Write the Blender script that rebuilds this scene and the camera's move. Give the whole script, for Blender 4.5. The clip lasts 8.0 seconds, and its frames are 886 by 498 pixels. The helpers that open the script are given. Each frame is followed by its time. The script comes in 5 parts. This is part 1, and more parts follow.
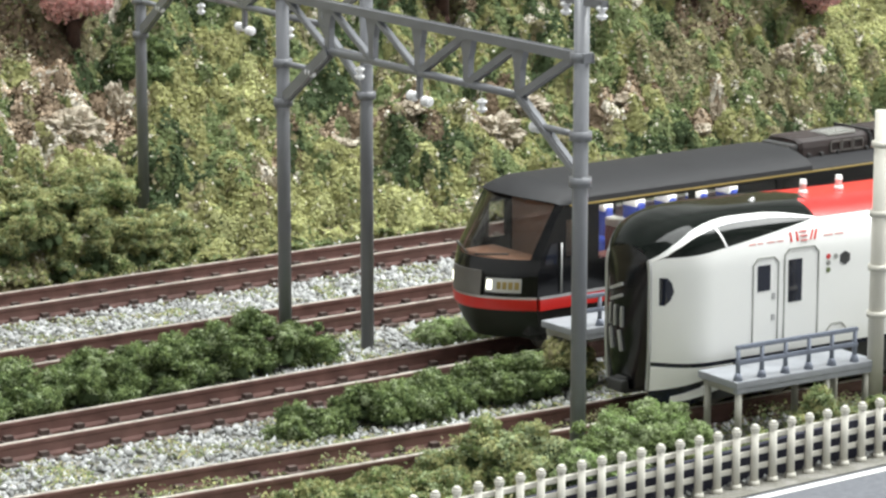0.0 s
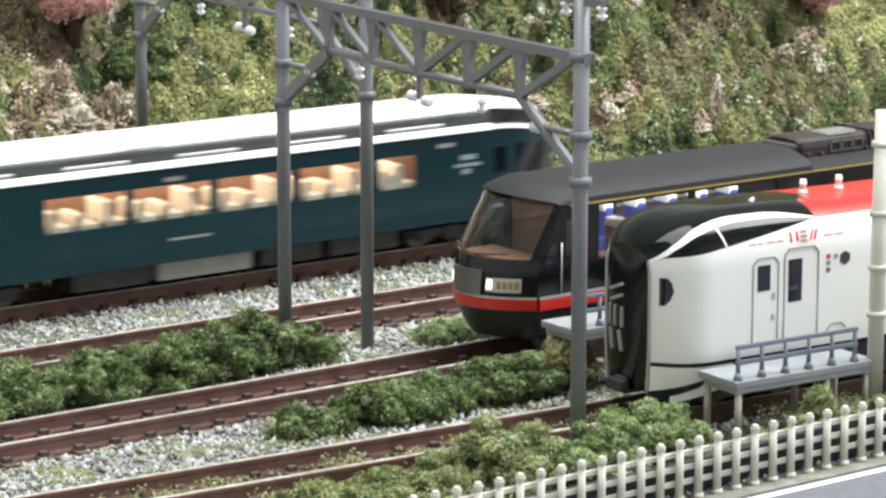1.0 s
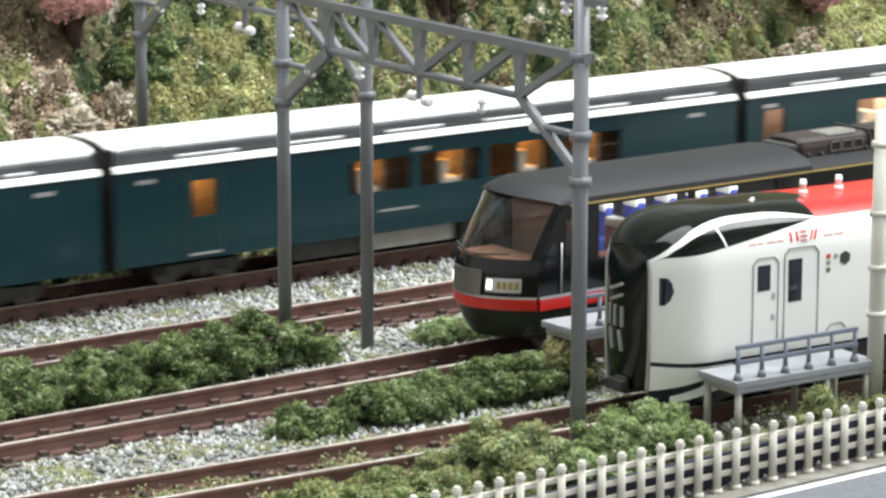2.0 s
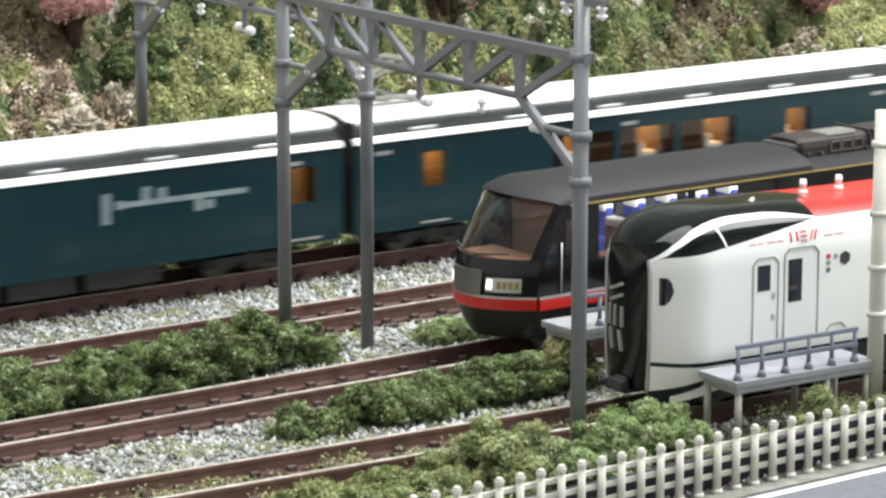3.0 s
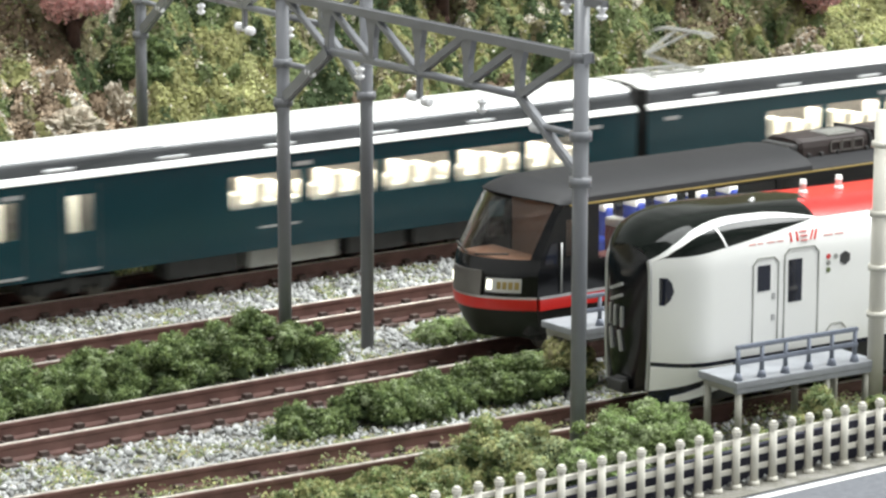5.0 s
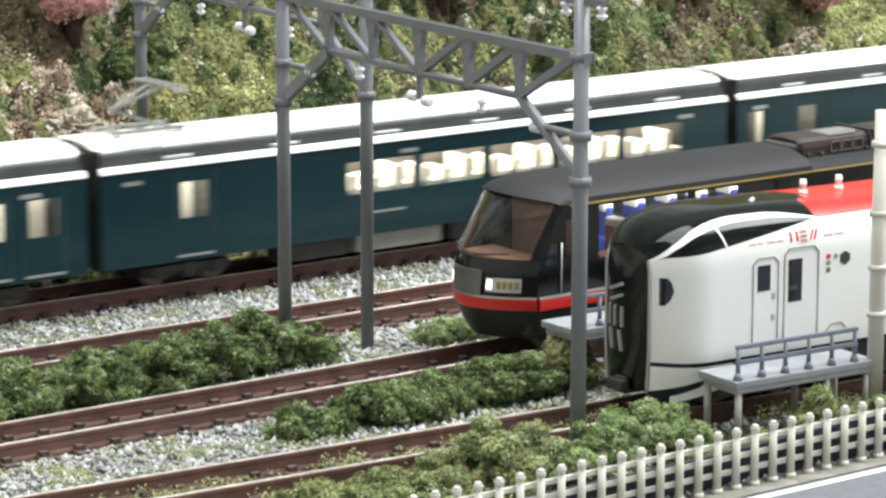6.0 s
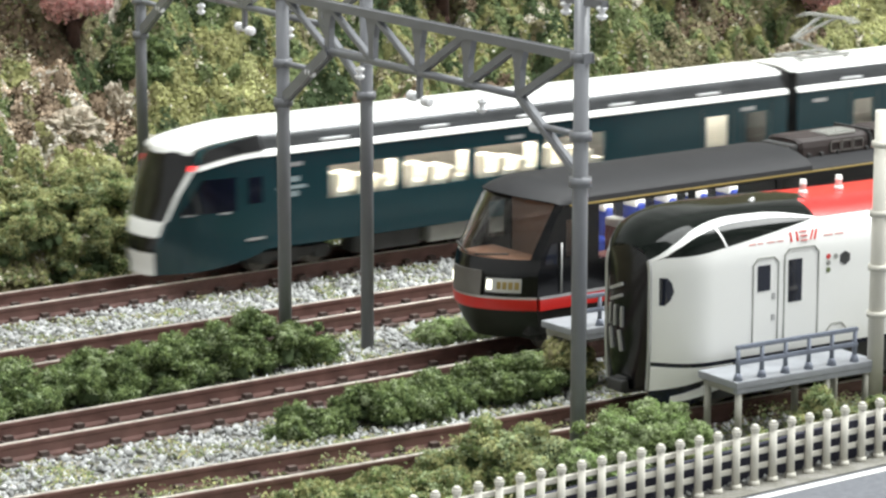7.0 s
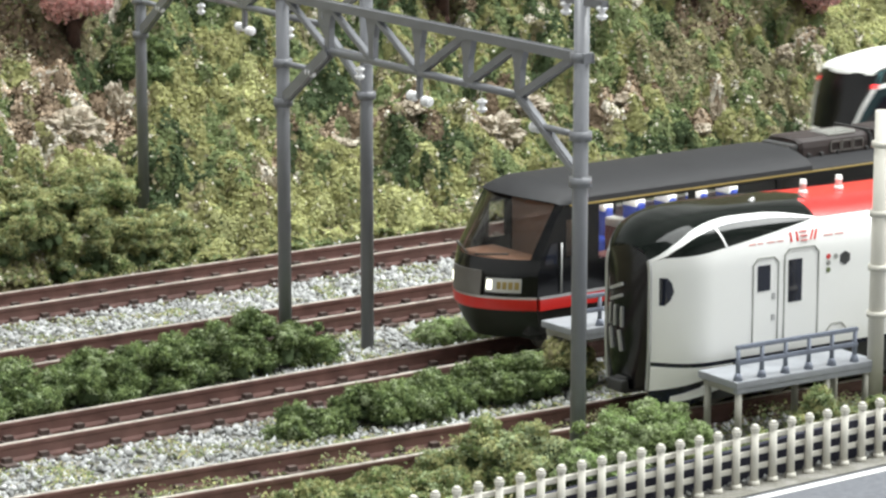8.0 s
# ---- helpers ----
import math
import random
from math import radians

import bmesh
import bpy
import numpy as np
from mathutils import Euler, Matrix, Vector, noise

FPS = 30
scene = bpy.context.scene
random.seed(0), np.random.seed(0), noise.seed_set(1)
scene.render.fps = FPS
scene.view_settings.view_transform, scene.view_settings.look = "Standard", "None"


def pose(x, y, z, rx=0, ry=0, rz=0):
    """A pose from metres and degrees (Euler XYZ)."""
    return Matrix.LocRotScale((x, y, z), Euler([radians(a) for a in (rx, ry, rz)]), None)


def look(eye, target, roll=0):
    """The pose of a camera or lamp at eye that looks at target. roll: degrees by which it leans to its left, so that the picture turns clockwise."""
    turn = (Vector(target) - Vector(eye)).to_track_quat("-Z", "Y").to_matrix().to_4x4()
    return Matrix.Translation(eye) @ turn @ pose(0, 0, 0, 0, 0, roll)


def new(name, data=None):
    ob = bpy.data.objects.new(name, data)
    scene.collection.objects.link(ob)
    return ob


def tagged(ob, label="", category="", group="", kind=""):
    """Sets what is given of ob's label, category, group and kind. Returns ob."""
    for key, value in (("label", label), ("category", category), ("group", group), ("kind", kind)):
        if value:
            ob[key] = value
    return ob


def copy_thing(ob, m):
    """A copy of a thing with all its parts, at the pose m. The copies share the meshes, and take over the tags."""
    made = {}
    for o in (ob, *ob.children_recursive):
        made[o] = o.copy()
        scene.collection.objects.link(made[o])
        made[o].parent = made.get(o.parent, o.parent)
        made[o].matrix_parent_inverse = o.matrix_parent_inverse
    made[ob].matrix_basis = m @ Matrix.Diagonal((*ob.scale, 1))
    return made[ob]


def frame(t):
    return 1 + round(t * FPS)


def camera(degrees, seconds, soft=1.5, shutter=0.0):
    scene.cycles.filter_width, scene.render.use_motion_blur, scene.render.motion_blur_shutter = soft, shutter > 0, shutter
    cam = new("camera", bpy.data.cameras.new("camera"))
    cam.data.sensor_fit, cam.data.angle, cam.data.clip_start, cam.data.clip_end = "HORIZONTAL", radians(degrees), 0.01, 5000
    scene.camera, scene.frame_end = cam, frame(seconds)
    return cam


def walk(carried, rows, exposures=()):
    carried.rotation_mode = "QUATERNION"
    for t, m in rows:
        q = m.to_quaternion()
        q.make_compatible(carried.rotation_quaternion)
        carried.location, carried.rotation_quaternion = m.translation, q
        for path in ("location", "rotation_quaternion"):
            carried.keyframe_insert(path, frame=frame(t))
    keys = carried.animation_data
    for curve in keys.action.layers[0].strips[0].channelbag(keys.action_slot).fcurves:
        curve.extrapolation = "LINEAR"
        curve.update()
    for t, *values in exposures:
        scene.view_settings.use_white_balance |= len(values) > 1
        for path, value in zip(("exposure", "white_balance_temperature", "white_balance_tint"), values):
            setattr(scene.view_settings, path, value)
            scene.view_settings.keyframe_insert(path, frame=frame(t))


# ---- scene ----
# N gauge model railway; every number below is in millimetres of the model and U turns it into metres
U = 0.001
A_Y, B_Y, C_Y = 0.0, -35.9, -72.9
D_Y, D_TURN = -111.25, -3.94  # siding that runs at a slight angle


def look_mm(x, y, z, pan, tilt, roll):
    w = Vector((math.sin(pan) * math.cos(tilt), math.cos(pan) * math.cos(tilt), -math.sin(tilt)))
    eye = Vector((x, y, z)) * U
    return look(eye, eye + w, roll)


cam = camera(17.06, 8.0, soft=2.5, shutter=0.3)
EYE = look_mm(-250, -413.24, 102.59, 0.6420, 0.2005, 0.06)
walk(cam, [(0.0, EYE), (8.0, EYE)], exposures=[(0.0, 0.0), (8.0, 0.0)])

# ---- room light: ceiling panels of the room and a pale room around the layout
world = bpy.data.worlds.new("world")
scene.world = world
world.use_nodes = True
world.node_tree.nodes["Background"].inputs[0].default_value = (0.92, 0.96, 1.0, 1)
world.node_tree.nodes["Background"].inputs[1].default_value = 0.35


def ceiling_lamp(x, y, z, w, h, watts):
    data = bpy.data.lights.new("ceiling_lamp", "AREA")
    data.shape, data.size, data.size_y, data.energy = "RECTANGLE", w, h, watts
    data.color = (0.97, 1.0, 0.99)
    ob = new("ceiling_lamp", data)
    ob.matrix_world = look((x, y, z), (x, y, z - 1))
    return ob


ceiling_lamp(1.1, -0.6, 1.98, 1.6, 1.0, 112)
ceiling_lamp(-0.3, 0.4, 1.98, 1.6, 1.0, 50)


# ---- materials
def shade(name, base, rough=0.6, metal=0.0, vary=0.25, size=2.0, bump=0.0, bump_size=0.4, second=None, mix_at=0.5, spec=0.5, coat=0.0, island=0.0, obj=0.0):
    m = bpy.data.materials.new(name)
    m.use_nodes = True
    nt = m.node_tree
    b = nt.nodes["Principled BSDF"]
    b.inputs["Roughness"].default_value = rough
    b.inputs["Metallic"].default_value = metal
    b.inputs["Specular IOR Level"].default_value = spec
    b.inputs["Coat Weight"].default_value = coat
    b.inputs["Coat Roughness"].default_value = 0.08
    tc = nt.nodes.new("ShaderNodeTexCoord")
    n1 = nt.nodes.new("ShaderNodeTexNoise")
    n1.inputs["Scale"].default_value = 1.0 / (size * U)
    n1.inputs["Detail"].default_value = 5
    nt.links.new(tc.outputs["Object"], n1.inputs["Vector"])
    ramp = nt.nodes.new("ShaderNodeMapRange")
    ramp.inputs["From Min"].default_value, ramp.inputs["From Max"].default_value = 0.3, 0.7
    nt.links.new(n1.outputs["Fac"], ramp.inputs["Value"])
    mix = nt.nodes.new("ShaderNodeMix")
    mix.data_type = "RGBA"
    lo = [max(0, c * (1 - vary)) for c in base] if second is None else base
    hi = [min(1, c * (1 + vary)) for c in base] if second is None else second
    mix.inputs[6].default_value, mix.inputs[7].default_value = (*lo, 1), (*hi, 1)
    nt.links.new(ramp.outputs[0], mix.inputs[0])
    col = mix.outputs[2]
    if island or obj:
        src = nt.nodes.new("ShaderNodeNewGeometry") if island else nt.nodes.new("ShaderNodeObjectInfo")
        out = src.outputs["Random Per Island"] if island else src.outputs["Random"]
        amount = island or obj
        mr = nt.nodes.new("ShaderNodeMapRange")
        mr.inputs["To Min"].default_value, mr.inputs["To Max"].default_value = 1 - amount, 1 + amount
        nt.links.new(out, mr.inputs["Value"])
        hsv = nt.nodes.new("ShaderNodeHueSaturation")
        nt.links.new(mr.outputs[0], hsv.inputs["Value"])
        nt.links.new(col, hsv.inputs["Color"])
        col = hsv.outputs[0]
    nt.links.new(col, b.inputs["Base Color"])
    rr = nt.nodes.new("ShaderNodeMapRange")
    rr.inputs["To Min"].default_value, rr.inputs["To Max"].default_value = max(0.02, rough - 0.06), min(1, rough + 0.06)
    nt.links.new(n1.outputs["Fac"], rr.inputs["Value"])
    nt.links.new(rr.outputs[0], b.inputs["Roughness"])
    if bump:
        n2 = nt.nodes.new("ShaderNodeTexNoise")
        n2.inputs["Scale"].default_value = 1.0 / (bump_size * U)
        n2.inputs["Detail"].default_value = 6
        nt.links.new(tc.outputs["Object"], n2.inputs["Vector"])
        bp = nt.nodes.new("ShaderNodeBump")
        bp.inputs["Strength"].default_value = bump
        bp.inputs["Distance"].default_value = bump_size * U * 0.5
        nt.links.new(n2.outputs["Fac"], bp.inputs["Height"])
        nt.links.new(bp.outputs[0], b.inputs["Normal"])
    return m


def glow(name, color, strength):
    m = bpy.data.materials.new(name)
    m.use_nodes = True
    b = m.node_tree.nodes["Principled BSDF"]
    b.inputs["Base Color"].default_value = (*color, 1)
    b.inputs["Emission Color"].default_value = (*color, 1)
    b.inputs["Emission Strength"].default_value = strength
    return m


def glass(name, tint, rough=0.03):
    m = bpy.data.materials.new(name)
    m.use_nodes = True
    nt = m.node_tree
    b = nt.nodes["Principled BSDF"]
    nt.nodes.remove(b)
    tr = nt.nodes.new("ShaderNodeBsdfTransparent")
    tr.inputs[0].default_value = (*tint, 1)
    gl = nt.nodes.new("ShaderNodeBsdfGlossy")
    gl.inputs["Roughness"].default_value = rough
    lw = nt.nodes.new("ShaderNodeLayerWeight")
    lw.inputs[0].default_value = 0.5
    pw = nt.nodes.new("ShaderNodeMath")
    pw.operation, pw.inputs[1].default_value = "POWER", 4.0
    nt.links.new(lw.outputs["Facing"], pw.inputs[0])
    fr = nt.nodes.new("ShaderNodeMath")
    fr.operation, fr.inputs[1].default_value, fr.inputs[2].default_value = "MULTIPLY_ADD", 0.7, 0.045
    nt.links.new(pw.outputs[0], fr.inputs[0])
    mx = nt.nodes.new("ShaderNodeMixShader")
    nt.links.new(fr.outputs[0], mx.inputs[0])
    nt.links.new(tr.outputs[0], mx.inputs[1])
    nt.links.new(gl.outputs[0], mx.inputs[2])
    nt.links.new(mx.outputs[0], nt.nodes["Material Output"].inputs[0])
    return m


M_RAIL = shade("rail_brown", (0.142, 0.074, 0.064), 0.5, 0.2, 0.25, 3.0, 0.1, 0.3)
M_HEAD = shade("rail_head", (0.75, 0.71, 0.65), 0.4, 0.6, 0.25, 2.0)
M_TIE = shade("sleeper_brown", (0.085, 0.058, 0.05), 0.7, 0, 0.3, 2.0, 0.2, 0.3, obj=0.25)
M_BED = shade("track_bed", (0.11, 0.08, 0.06), 0.95, 0, 0.5, 1.2, 0.9, 0.6, second=(0.27, 0.25, 0.21))
M_STONE = shade("ballast_stone", (0.315, 0.32, 0.315), 0.85, 0, 0.25, 1.0, 0.4, 0.3, island=0.42)
M_GROUND = shade("layout_ground", (0.13, 0.125, 0.10), 0.95, 0, 0.4, 3.0, 0.9, 0.7, second=(0.26, 0.25, 0.23))
M_HILL = shade("hill_earth", (0.05, 0.055, 0.02), 0.95, 0, 0.4, 14.0, 1.0, 1.0, second=(0.13, 0.10, 0.05))
M_ROCK = shade("hill_rock", (0.17, 0.125, 0.08), 0.95, 0, 0.4, 1.6, 1.0, 0.8, second=(0.56, 0.51, 0.42))
M_POST = shade("grey_plastic", (0.165, 0.17, 0.185), 0.3, 0, 0.08, 6.0, 0.05, 0.5)
M_PALE = shade("cream_plastic", (0.56, 0.54, 0.48), 0.45, 0, 0.06, 5.0, 0.05, 0.5)
M_INSUL = shade("white_insulator", (0.82, 0.82, 0.84), 0.25, 0, 0.03, 2.0)
M_GAP = shade("fence_gap_navy", (0.018, 0.018, 0.035), 0.8, 0, 0.25, 2.0, 0.2, 0.5)
M_ROAD = shade("asphalt", (0.115, 0.12, 0.135), 0.9, 0, 0.15, 1.0, 0.5, 0.3)
M_LINE = shade("road_paint", (0.78, 0.78, 0.76), 0.7, 0, 0.08, 2.0, 0.2, 0.3)
M_DECK = shade("deck_grey", (0.25, 0.26, 0.28), 0.6, 0, 0.12, 2.5, 0.1, 0.4)
M_RAILING = shade("railing_grey", (0.17, 0.19, 0.24), 0.5, 0, 0.12, 2.5)
M_LEG = shade("deck_leg", (0.33, 0.32, 0.28), 0.6, 0, 0.1, 2.5)
M_WALL = shade("room_paint", (0.66, 0.66, 0.65), 0.9, 0, 0.05, 300.0)
def leafy(m, amount=0.35):
    """Let some light pass through thin foam leaves."""
    nt = m.node_tree
    b = nt.nodes["Principled BSDF"]
    tl = nt.nodes.new("ShaderNodeBsdfTranslucent")
    nt.links.new(b.inputs["Base Color"].links[0].from_socket, tl.inputs["Color"])
    mx = nt.nodes.new("ShaderNodeMixShader")
    mx.inputs[0].default_value = amount
    nt.links.new(b.outputs[0], mx.inputs[1])
    nt.links.new(tl.outputs[0], mx.inputs[2])
    nt.links.new(mx.outputs[0], nt.nodes["Material Output"].inputs[0])


LEAVES = {
    "yellow": shade("leaf_yellow_green", (0.365, 0.365, 0.168), 0.85, 0, 0.25, 5.0, 0.6, 0.5, island=0.16, spec=0.2),
    "green": shade("leaf_green", (0.225, 0.275, 0.128), 0.85, 0, 0.25, 5.0, 0.6, 0.5, island=0.16, spec=0.2),
    "fresh": shade("leaf_fresh_green", (0.33, 0.45, 0.186), 0.85, 0, 0.35, 4.0, island=0.25, spec=0.2),
    # dark green leaves, also the shade painted into hollows and bush cores
    "dark": shade("leaf_dark_green_and_shade", (0.085, 0.12, 0.058), 0.85, 0, 0.25, 5.0, 0.6, 0.5, island=0.16, spec=0.2),
    "olive": shade("leaf_olive", (0.31, 0.28, 0.174), 0.85, 0, 0.25, 5.0, 0.6, 0.5, island=0.16, spec=0.2),
    "brown": shade("leaf_brown", (0.17, 0.125, 0.084), 0.85, 0, 0.25, 5.0, 0.6, 0.5, island=0.16, spec=0.2),
    "tan": shade("rock_tan", (0.40, 0.31, 0.225), 0.85, 0, 0.25, 5.0, 0.6, 0.5, island=0.16, spec=0.2),
    "pale": shade("leaf_pale", (0.62, 0.58, 0.499), 0.85, 0, 0.25, 5.0, 0.6, 0.5, island=0.16, spec=0.2),
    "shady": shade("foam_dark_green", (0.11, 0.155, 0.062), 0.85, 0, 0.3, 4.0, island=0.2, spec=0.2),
    "foam": shade("foam_green", (0.22, 0.285, 0.115), 0.85, 0, 0.3, 4.0, island=0.2, spec=0.2),
    "bright": shade("foam_light_green", (0.4, 0.47, 0.278), 0.85, 0, 0.3, 4.0, island=0.2, spec=0.2),
    "meadow": shade("leaf_meadow", (0.52, 0.53, 0.267), 0.85, 0, 0.25, 5.0, 0.6, 0.5, island=0.16, spec=0.2),
    "pink": shade("blossom_pink", (0.93, 0.56, 0.55), 0.85, 0, 0.2, 5.0, island=0.25, spec=0.2),
}
for kind_name, leaf in LEAVES.items():
    if kind_name not in ("tan", "pale", "brown"):
        leafy(leaf)
M_BARK = shade("bark", (0.06, 0.03, 0.022), 0.9, 0, 0.4, 1.5, 0.8, 0.6)
M_TEAL = shade("teal_paint", (0.008, 0.037, 0.047), 0.22, 0, 0.06, 20.0, coat=0.3)
M_WHITE = shade("white_paint", (0.86, 0.86, 0.84), 0.35, 0, 0.02, 20.0, coat=0.2)
M_GREYROOF = shade("grey_band", (0.045, 0.048, 0.052), 0.22, 0.2, 0.25, 9.0, coat=0.4)
M_GLINT = shade("roof_band_glint", (0.9, 0.92, 0.94), 0.22, 0.5, 0.03, 4.0)
M_SIDEMARK = shade("faded_grey_mark", (0.27, 0.33, 0.35), 0.5, 0, 0.2, 1.5)
M_UNDER = shade("underfloor", (0.035, 0.035, 0.035), 0.6, 0, 0.3, 3.0)
M_UNDERGREY = shade("underfloor_grey", (0.30, 0.30, 0.28), 0.6, 0, 0.12, 3.0)
M_BLACK = shade("black_gloss", (0.004, 0.004, 0.005), 0.16, 0, 0.1, 8.0, spec=0.35, coat=0.15)
M_CANOPY = shade("smoked_canopy", (0.004, 0.006, 0.005), 0.1, 0, 0.1, 8.0, spec=0.2)
M_ROOFBLACK = shade("black_satin", (0.016, 0.016, 0.018), 0.62, 0, 0.12, 8.0, 0.15, 0.25, spec=0.3)
M_PLATE = shade("dull_plate", (0.15, 0.14, 0.13), 0.4, 0.3, 0.15, 3.0)
M_RED = shade("red_paint", (0.62, 0.022, 0.018), 0.3, 0, 0.05, 15.0, coat=0.3)
M_NAVY = shade("navy_paint", (0.008, 0.010, 0.025), 0.25, 0, 0.1, 6.0, coat=0.3)
M_YELLOW = shade("gold_line", (0.32, 0.23, 0.07), 0.4, 0, 0.1, 6.0)
M_SILVER = shade("silver_trim", (0.55, 0.55, 0.55), 0.35, 0.6, 0.1, 5.0)
M_WHEEL = shade("wheel_metal", (0.12, 0.11, 0.10), 0.35, 0.8, 0.15, 2.0)
M_BROWNBOX = shade("brown_box", (0.020, 0.012, 0.011), 0.6, 0, 0.15, 4.0)
M_BLUESEAT = shade("blue_seat", (0.015, 0.045, 0.36), 0.6, 0, 0.1, 2.0)
M_REDSEAT = shade("red_seat", (0.20, 0.02, 0.02), 0.6, 0, 0.1, 2.0)
M_CLOTH = shade("white_headrest", (0.85, 0.85, 0.85), 0.7, 0, 0.03, 2.0)
M_CREAM = shade("cream_seat", (0.80, 0.74, 0.64), 0.7, 0, 0.05, 2.0)
M_TANWALL = shade("tan_interior", (0.38, 0.22, 0.15), 0.6, 0, 0.1, 4.0)
M_CABIN = shade("cabin_grey", (0.10, 0.09, 0.08), 0.7, 0, 0.1, 4.0)
M_GLASS = glass("clear_glass", (0.86, 0.88, 0.88))
M_SMOKE = glass("smoke_glass", (0.9, 0.88, 0.86))
M_DARKGLASS = shade("dark_window", (0.006, 0.008, 0.018), 0.06, 0, 0.1, 6.0, coat=0.5)
M_LAMP = glow("headlamp_lit", (1.0, 0.97, 0.80), 3.0)
M_TAILRED = glow("tail_lamp_red", (0.9, 0.05, 0.05), 1.2)
GLOWS = {
    "white": glow("cabin_light_white", (1.0, 0.96, 0.86), 26.0),
    "dim": glow("cabin_fill_dim", (1.0, 0.94, 0.82), 15.0),
    "orange": glow("cabin_light_orange", (1.0, 0.42, 0.09), 48.0),
    "amber": glow("cabin_light_amber", (1.0, 0.42, 0.09), 9.0),
    "tan": glow("cabin_light_tan", (1.0, 0.80, 0.62), 10.0),
}


# ---- mesh helpers
def part(name, bm, material, parent=None, label=""):
    bmesh.ops.scale(bm, vec=(U, U, U), verts=bm.verts)
    me = bpy.data.meshes.new(name)
    bm.to_mesh(me)
    bm.free()
    for m in material if isinstance(material, (list, tuple)) else [material]:
        me.materials.append(m)
    ob = new(name, me)
    ob.parent = parent
    return tagged(ob, label)


def thing(name, x, y, z, label, category, group="", rz=0.0):
    ob = new(name)
    ob.empty_display_size = 0.002
    ob.matrix_basis = pose(x * U, y * U, z * U, 0, 0, rz)
    return tagged(ob, label, category, group)


def box(bm, x0, x1, y0, y1, z0, z1, bevel=0.0):
    vs = bmesh.ops.create_cube(bm, size=1.0)["verts"]
    for v in vs:
        v.co = Vector((x0 + (v.co.x + 0.5) * (x1 - x0), y0 + (v.co.y + 0.5) * (y1 - y0), z0 + (v.co.z + 0.5) * (z1 - z0)))
    if bevel:
        es = list({e for v in vs for e in v.link_edges})
        bmesh.ops.bevel(bm, geom=es, offset=bevel, segments=2, affect="EDGES", profile=0.6)
    return bm


def new_box(*a, bevel=0.0):
    return box(bmesh.new(), *a, bevel)


def rod(bm, p, q, r0, r1=None, seg=12, caps=True):
    p, q = Vector(p), Vector(q)
    d = q - p
    m = Matrix.Translation((p + q) / 2) @ d.to_track_quat("Z", "Y").to_matrix().to_4x4()
    vs = bmesh.ops.create_cone(bm, cap_ends=caps, segments=seg, radius1=r0, radius2=r0 if r1 is None else r1, depth=d.length, matrix=m)["verts"]
    for f in {f for v in vs for f in v.link_faces}:
        f.smooth = len(f.verts) == 4
    return bm


def bar(bm, p, q, w, h, bevel=0.0):
    """A bar of square section from p to q."""
    p, q = Vector(p), Vector(q)
    d = q - p
    m = Matrix.Translation((p + q) / 2) @ d.to_track_quat("X", "Z").to_matrix().to_4x4()
    vs = bmesh.ops.create_cube(bm, size=1.0)["verts"]
    for v in vs:
        v.co = m @ Vector((v.co.x * d.length, v.co.y * w, v.co.z * h))
    if bevel:
        bmesh.ops.bevel(bm, geom=list({e for v in vs for e in v.link_edges}), offset=bevel, segments=2, affect="EDGES")
    return bm


def sheet(bm, rows, smooth=True, close=False):
    """A skin through rows of points, all rows equally long."""
    vv = [[bm.verts.new(c) for c in r] for r in rows]
    for a, b in zip(vv, vv[1:]):
        n = len(a)
        for i in range(n if close else n - 1):
            try:
                f = bm.faces.new((a[i], a[(i + 1) % n], b[(i + 1) % n], b[i]))
                f.smooth = smooth
            except ValueError:
                pass
    return bm


def thick(bm, depth, inside=None):
    """Give a skin some thickness, inwards."""
    bmesh.ops.recalc_face_normals(bm, faces=bm.faces)
    bm.normal_update()
    mid = sum((f.calc_center_median() for f in bm.faces), Vector()) / len(bm.faces)
    core = Vector((mid.x if inside is None else inside, 0.0, min(mid.z, 13.0)))
    if sum(f.normal.dot(f.calc_center_median() - core) * f.calc_area() for f in bm.faces) < 0:
        bmesh.ops.reverse_faces(bm, faces=list(bm.faces))
    bmesh.ops.solidify(bm, geom=list(bm.faces), thickness=depth)
    bm.normal_update()
    for e in bm.edges:
        if len(e.link_faces) == 2 and e.calc_face_angle(0.0) > 0.6:
            e.smooth = False
    return bm


def lump(bm, x, y, z, r, sub=1, rough=0.2, flat=1.0):
    vs = bmesh.ops.create_icosphere(bm, subdivisions=sub, radius=1.0)["verts"]
    k = random.random() * 50
    for v in vs:
        s = r * (1 + rough * 2 * noise.noise(v.co * 1.7 + Vector((k, k, k))))
        v.co = Vector((x + v.co.x * s, y + v.co.y * s, z + v.co.z * s * flat))
        for f in v.link_faces:
            f.smooth = False
    return bm


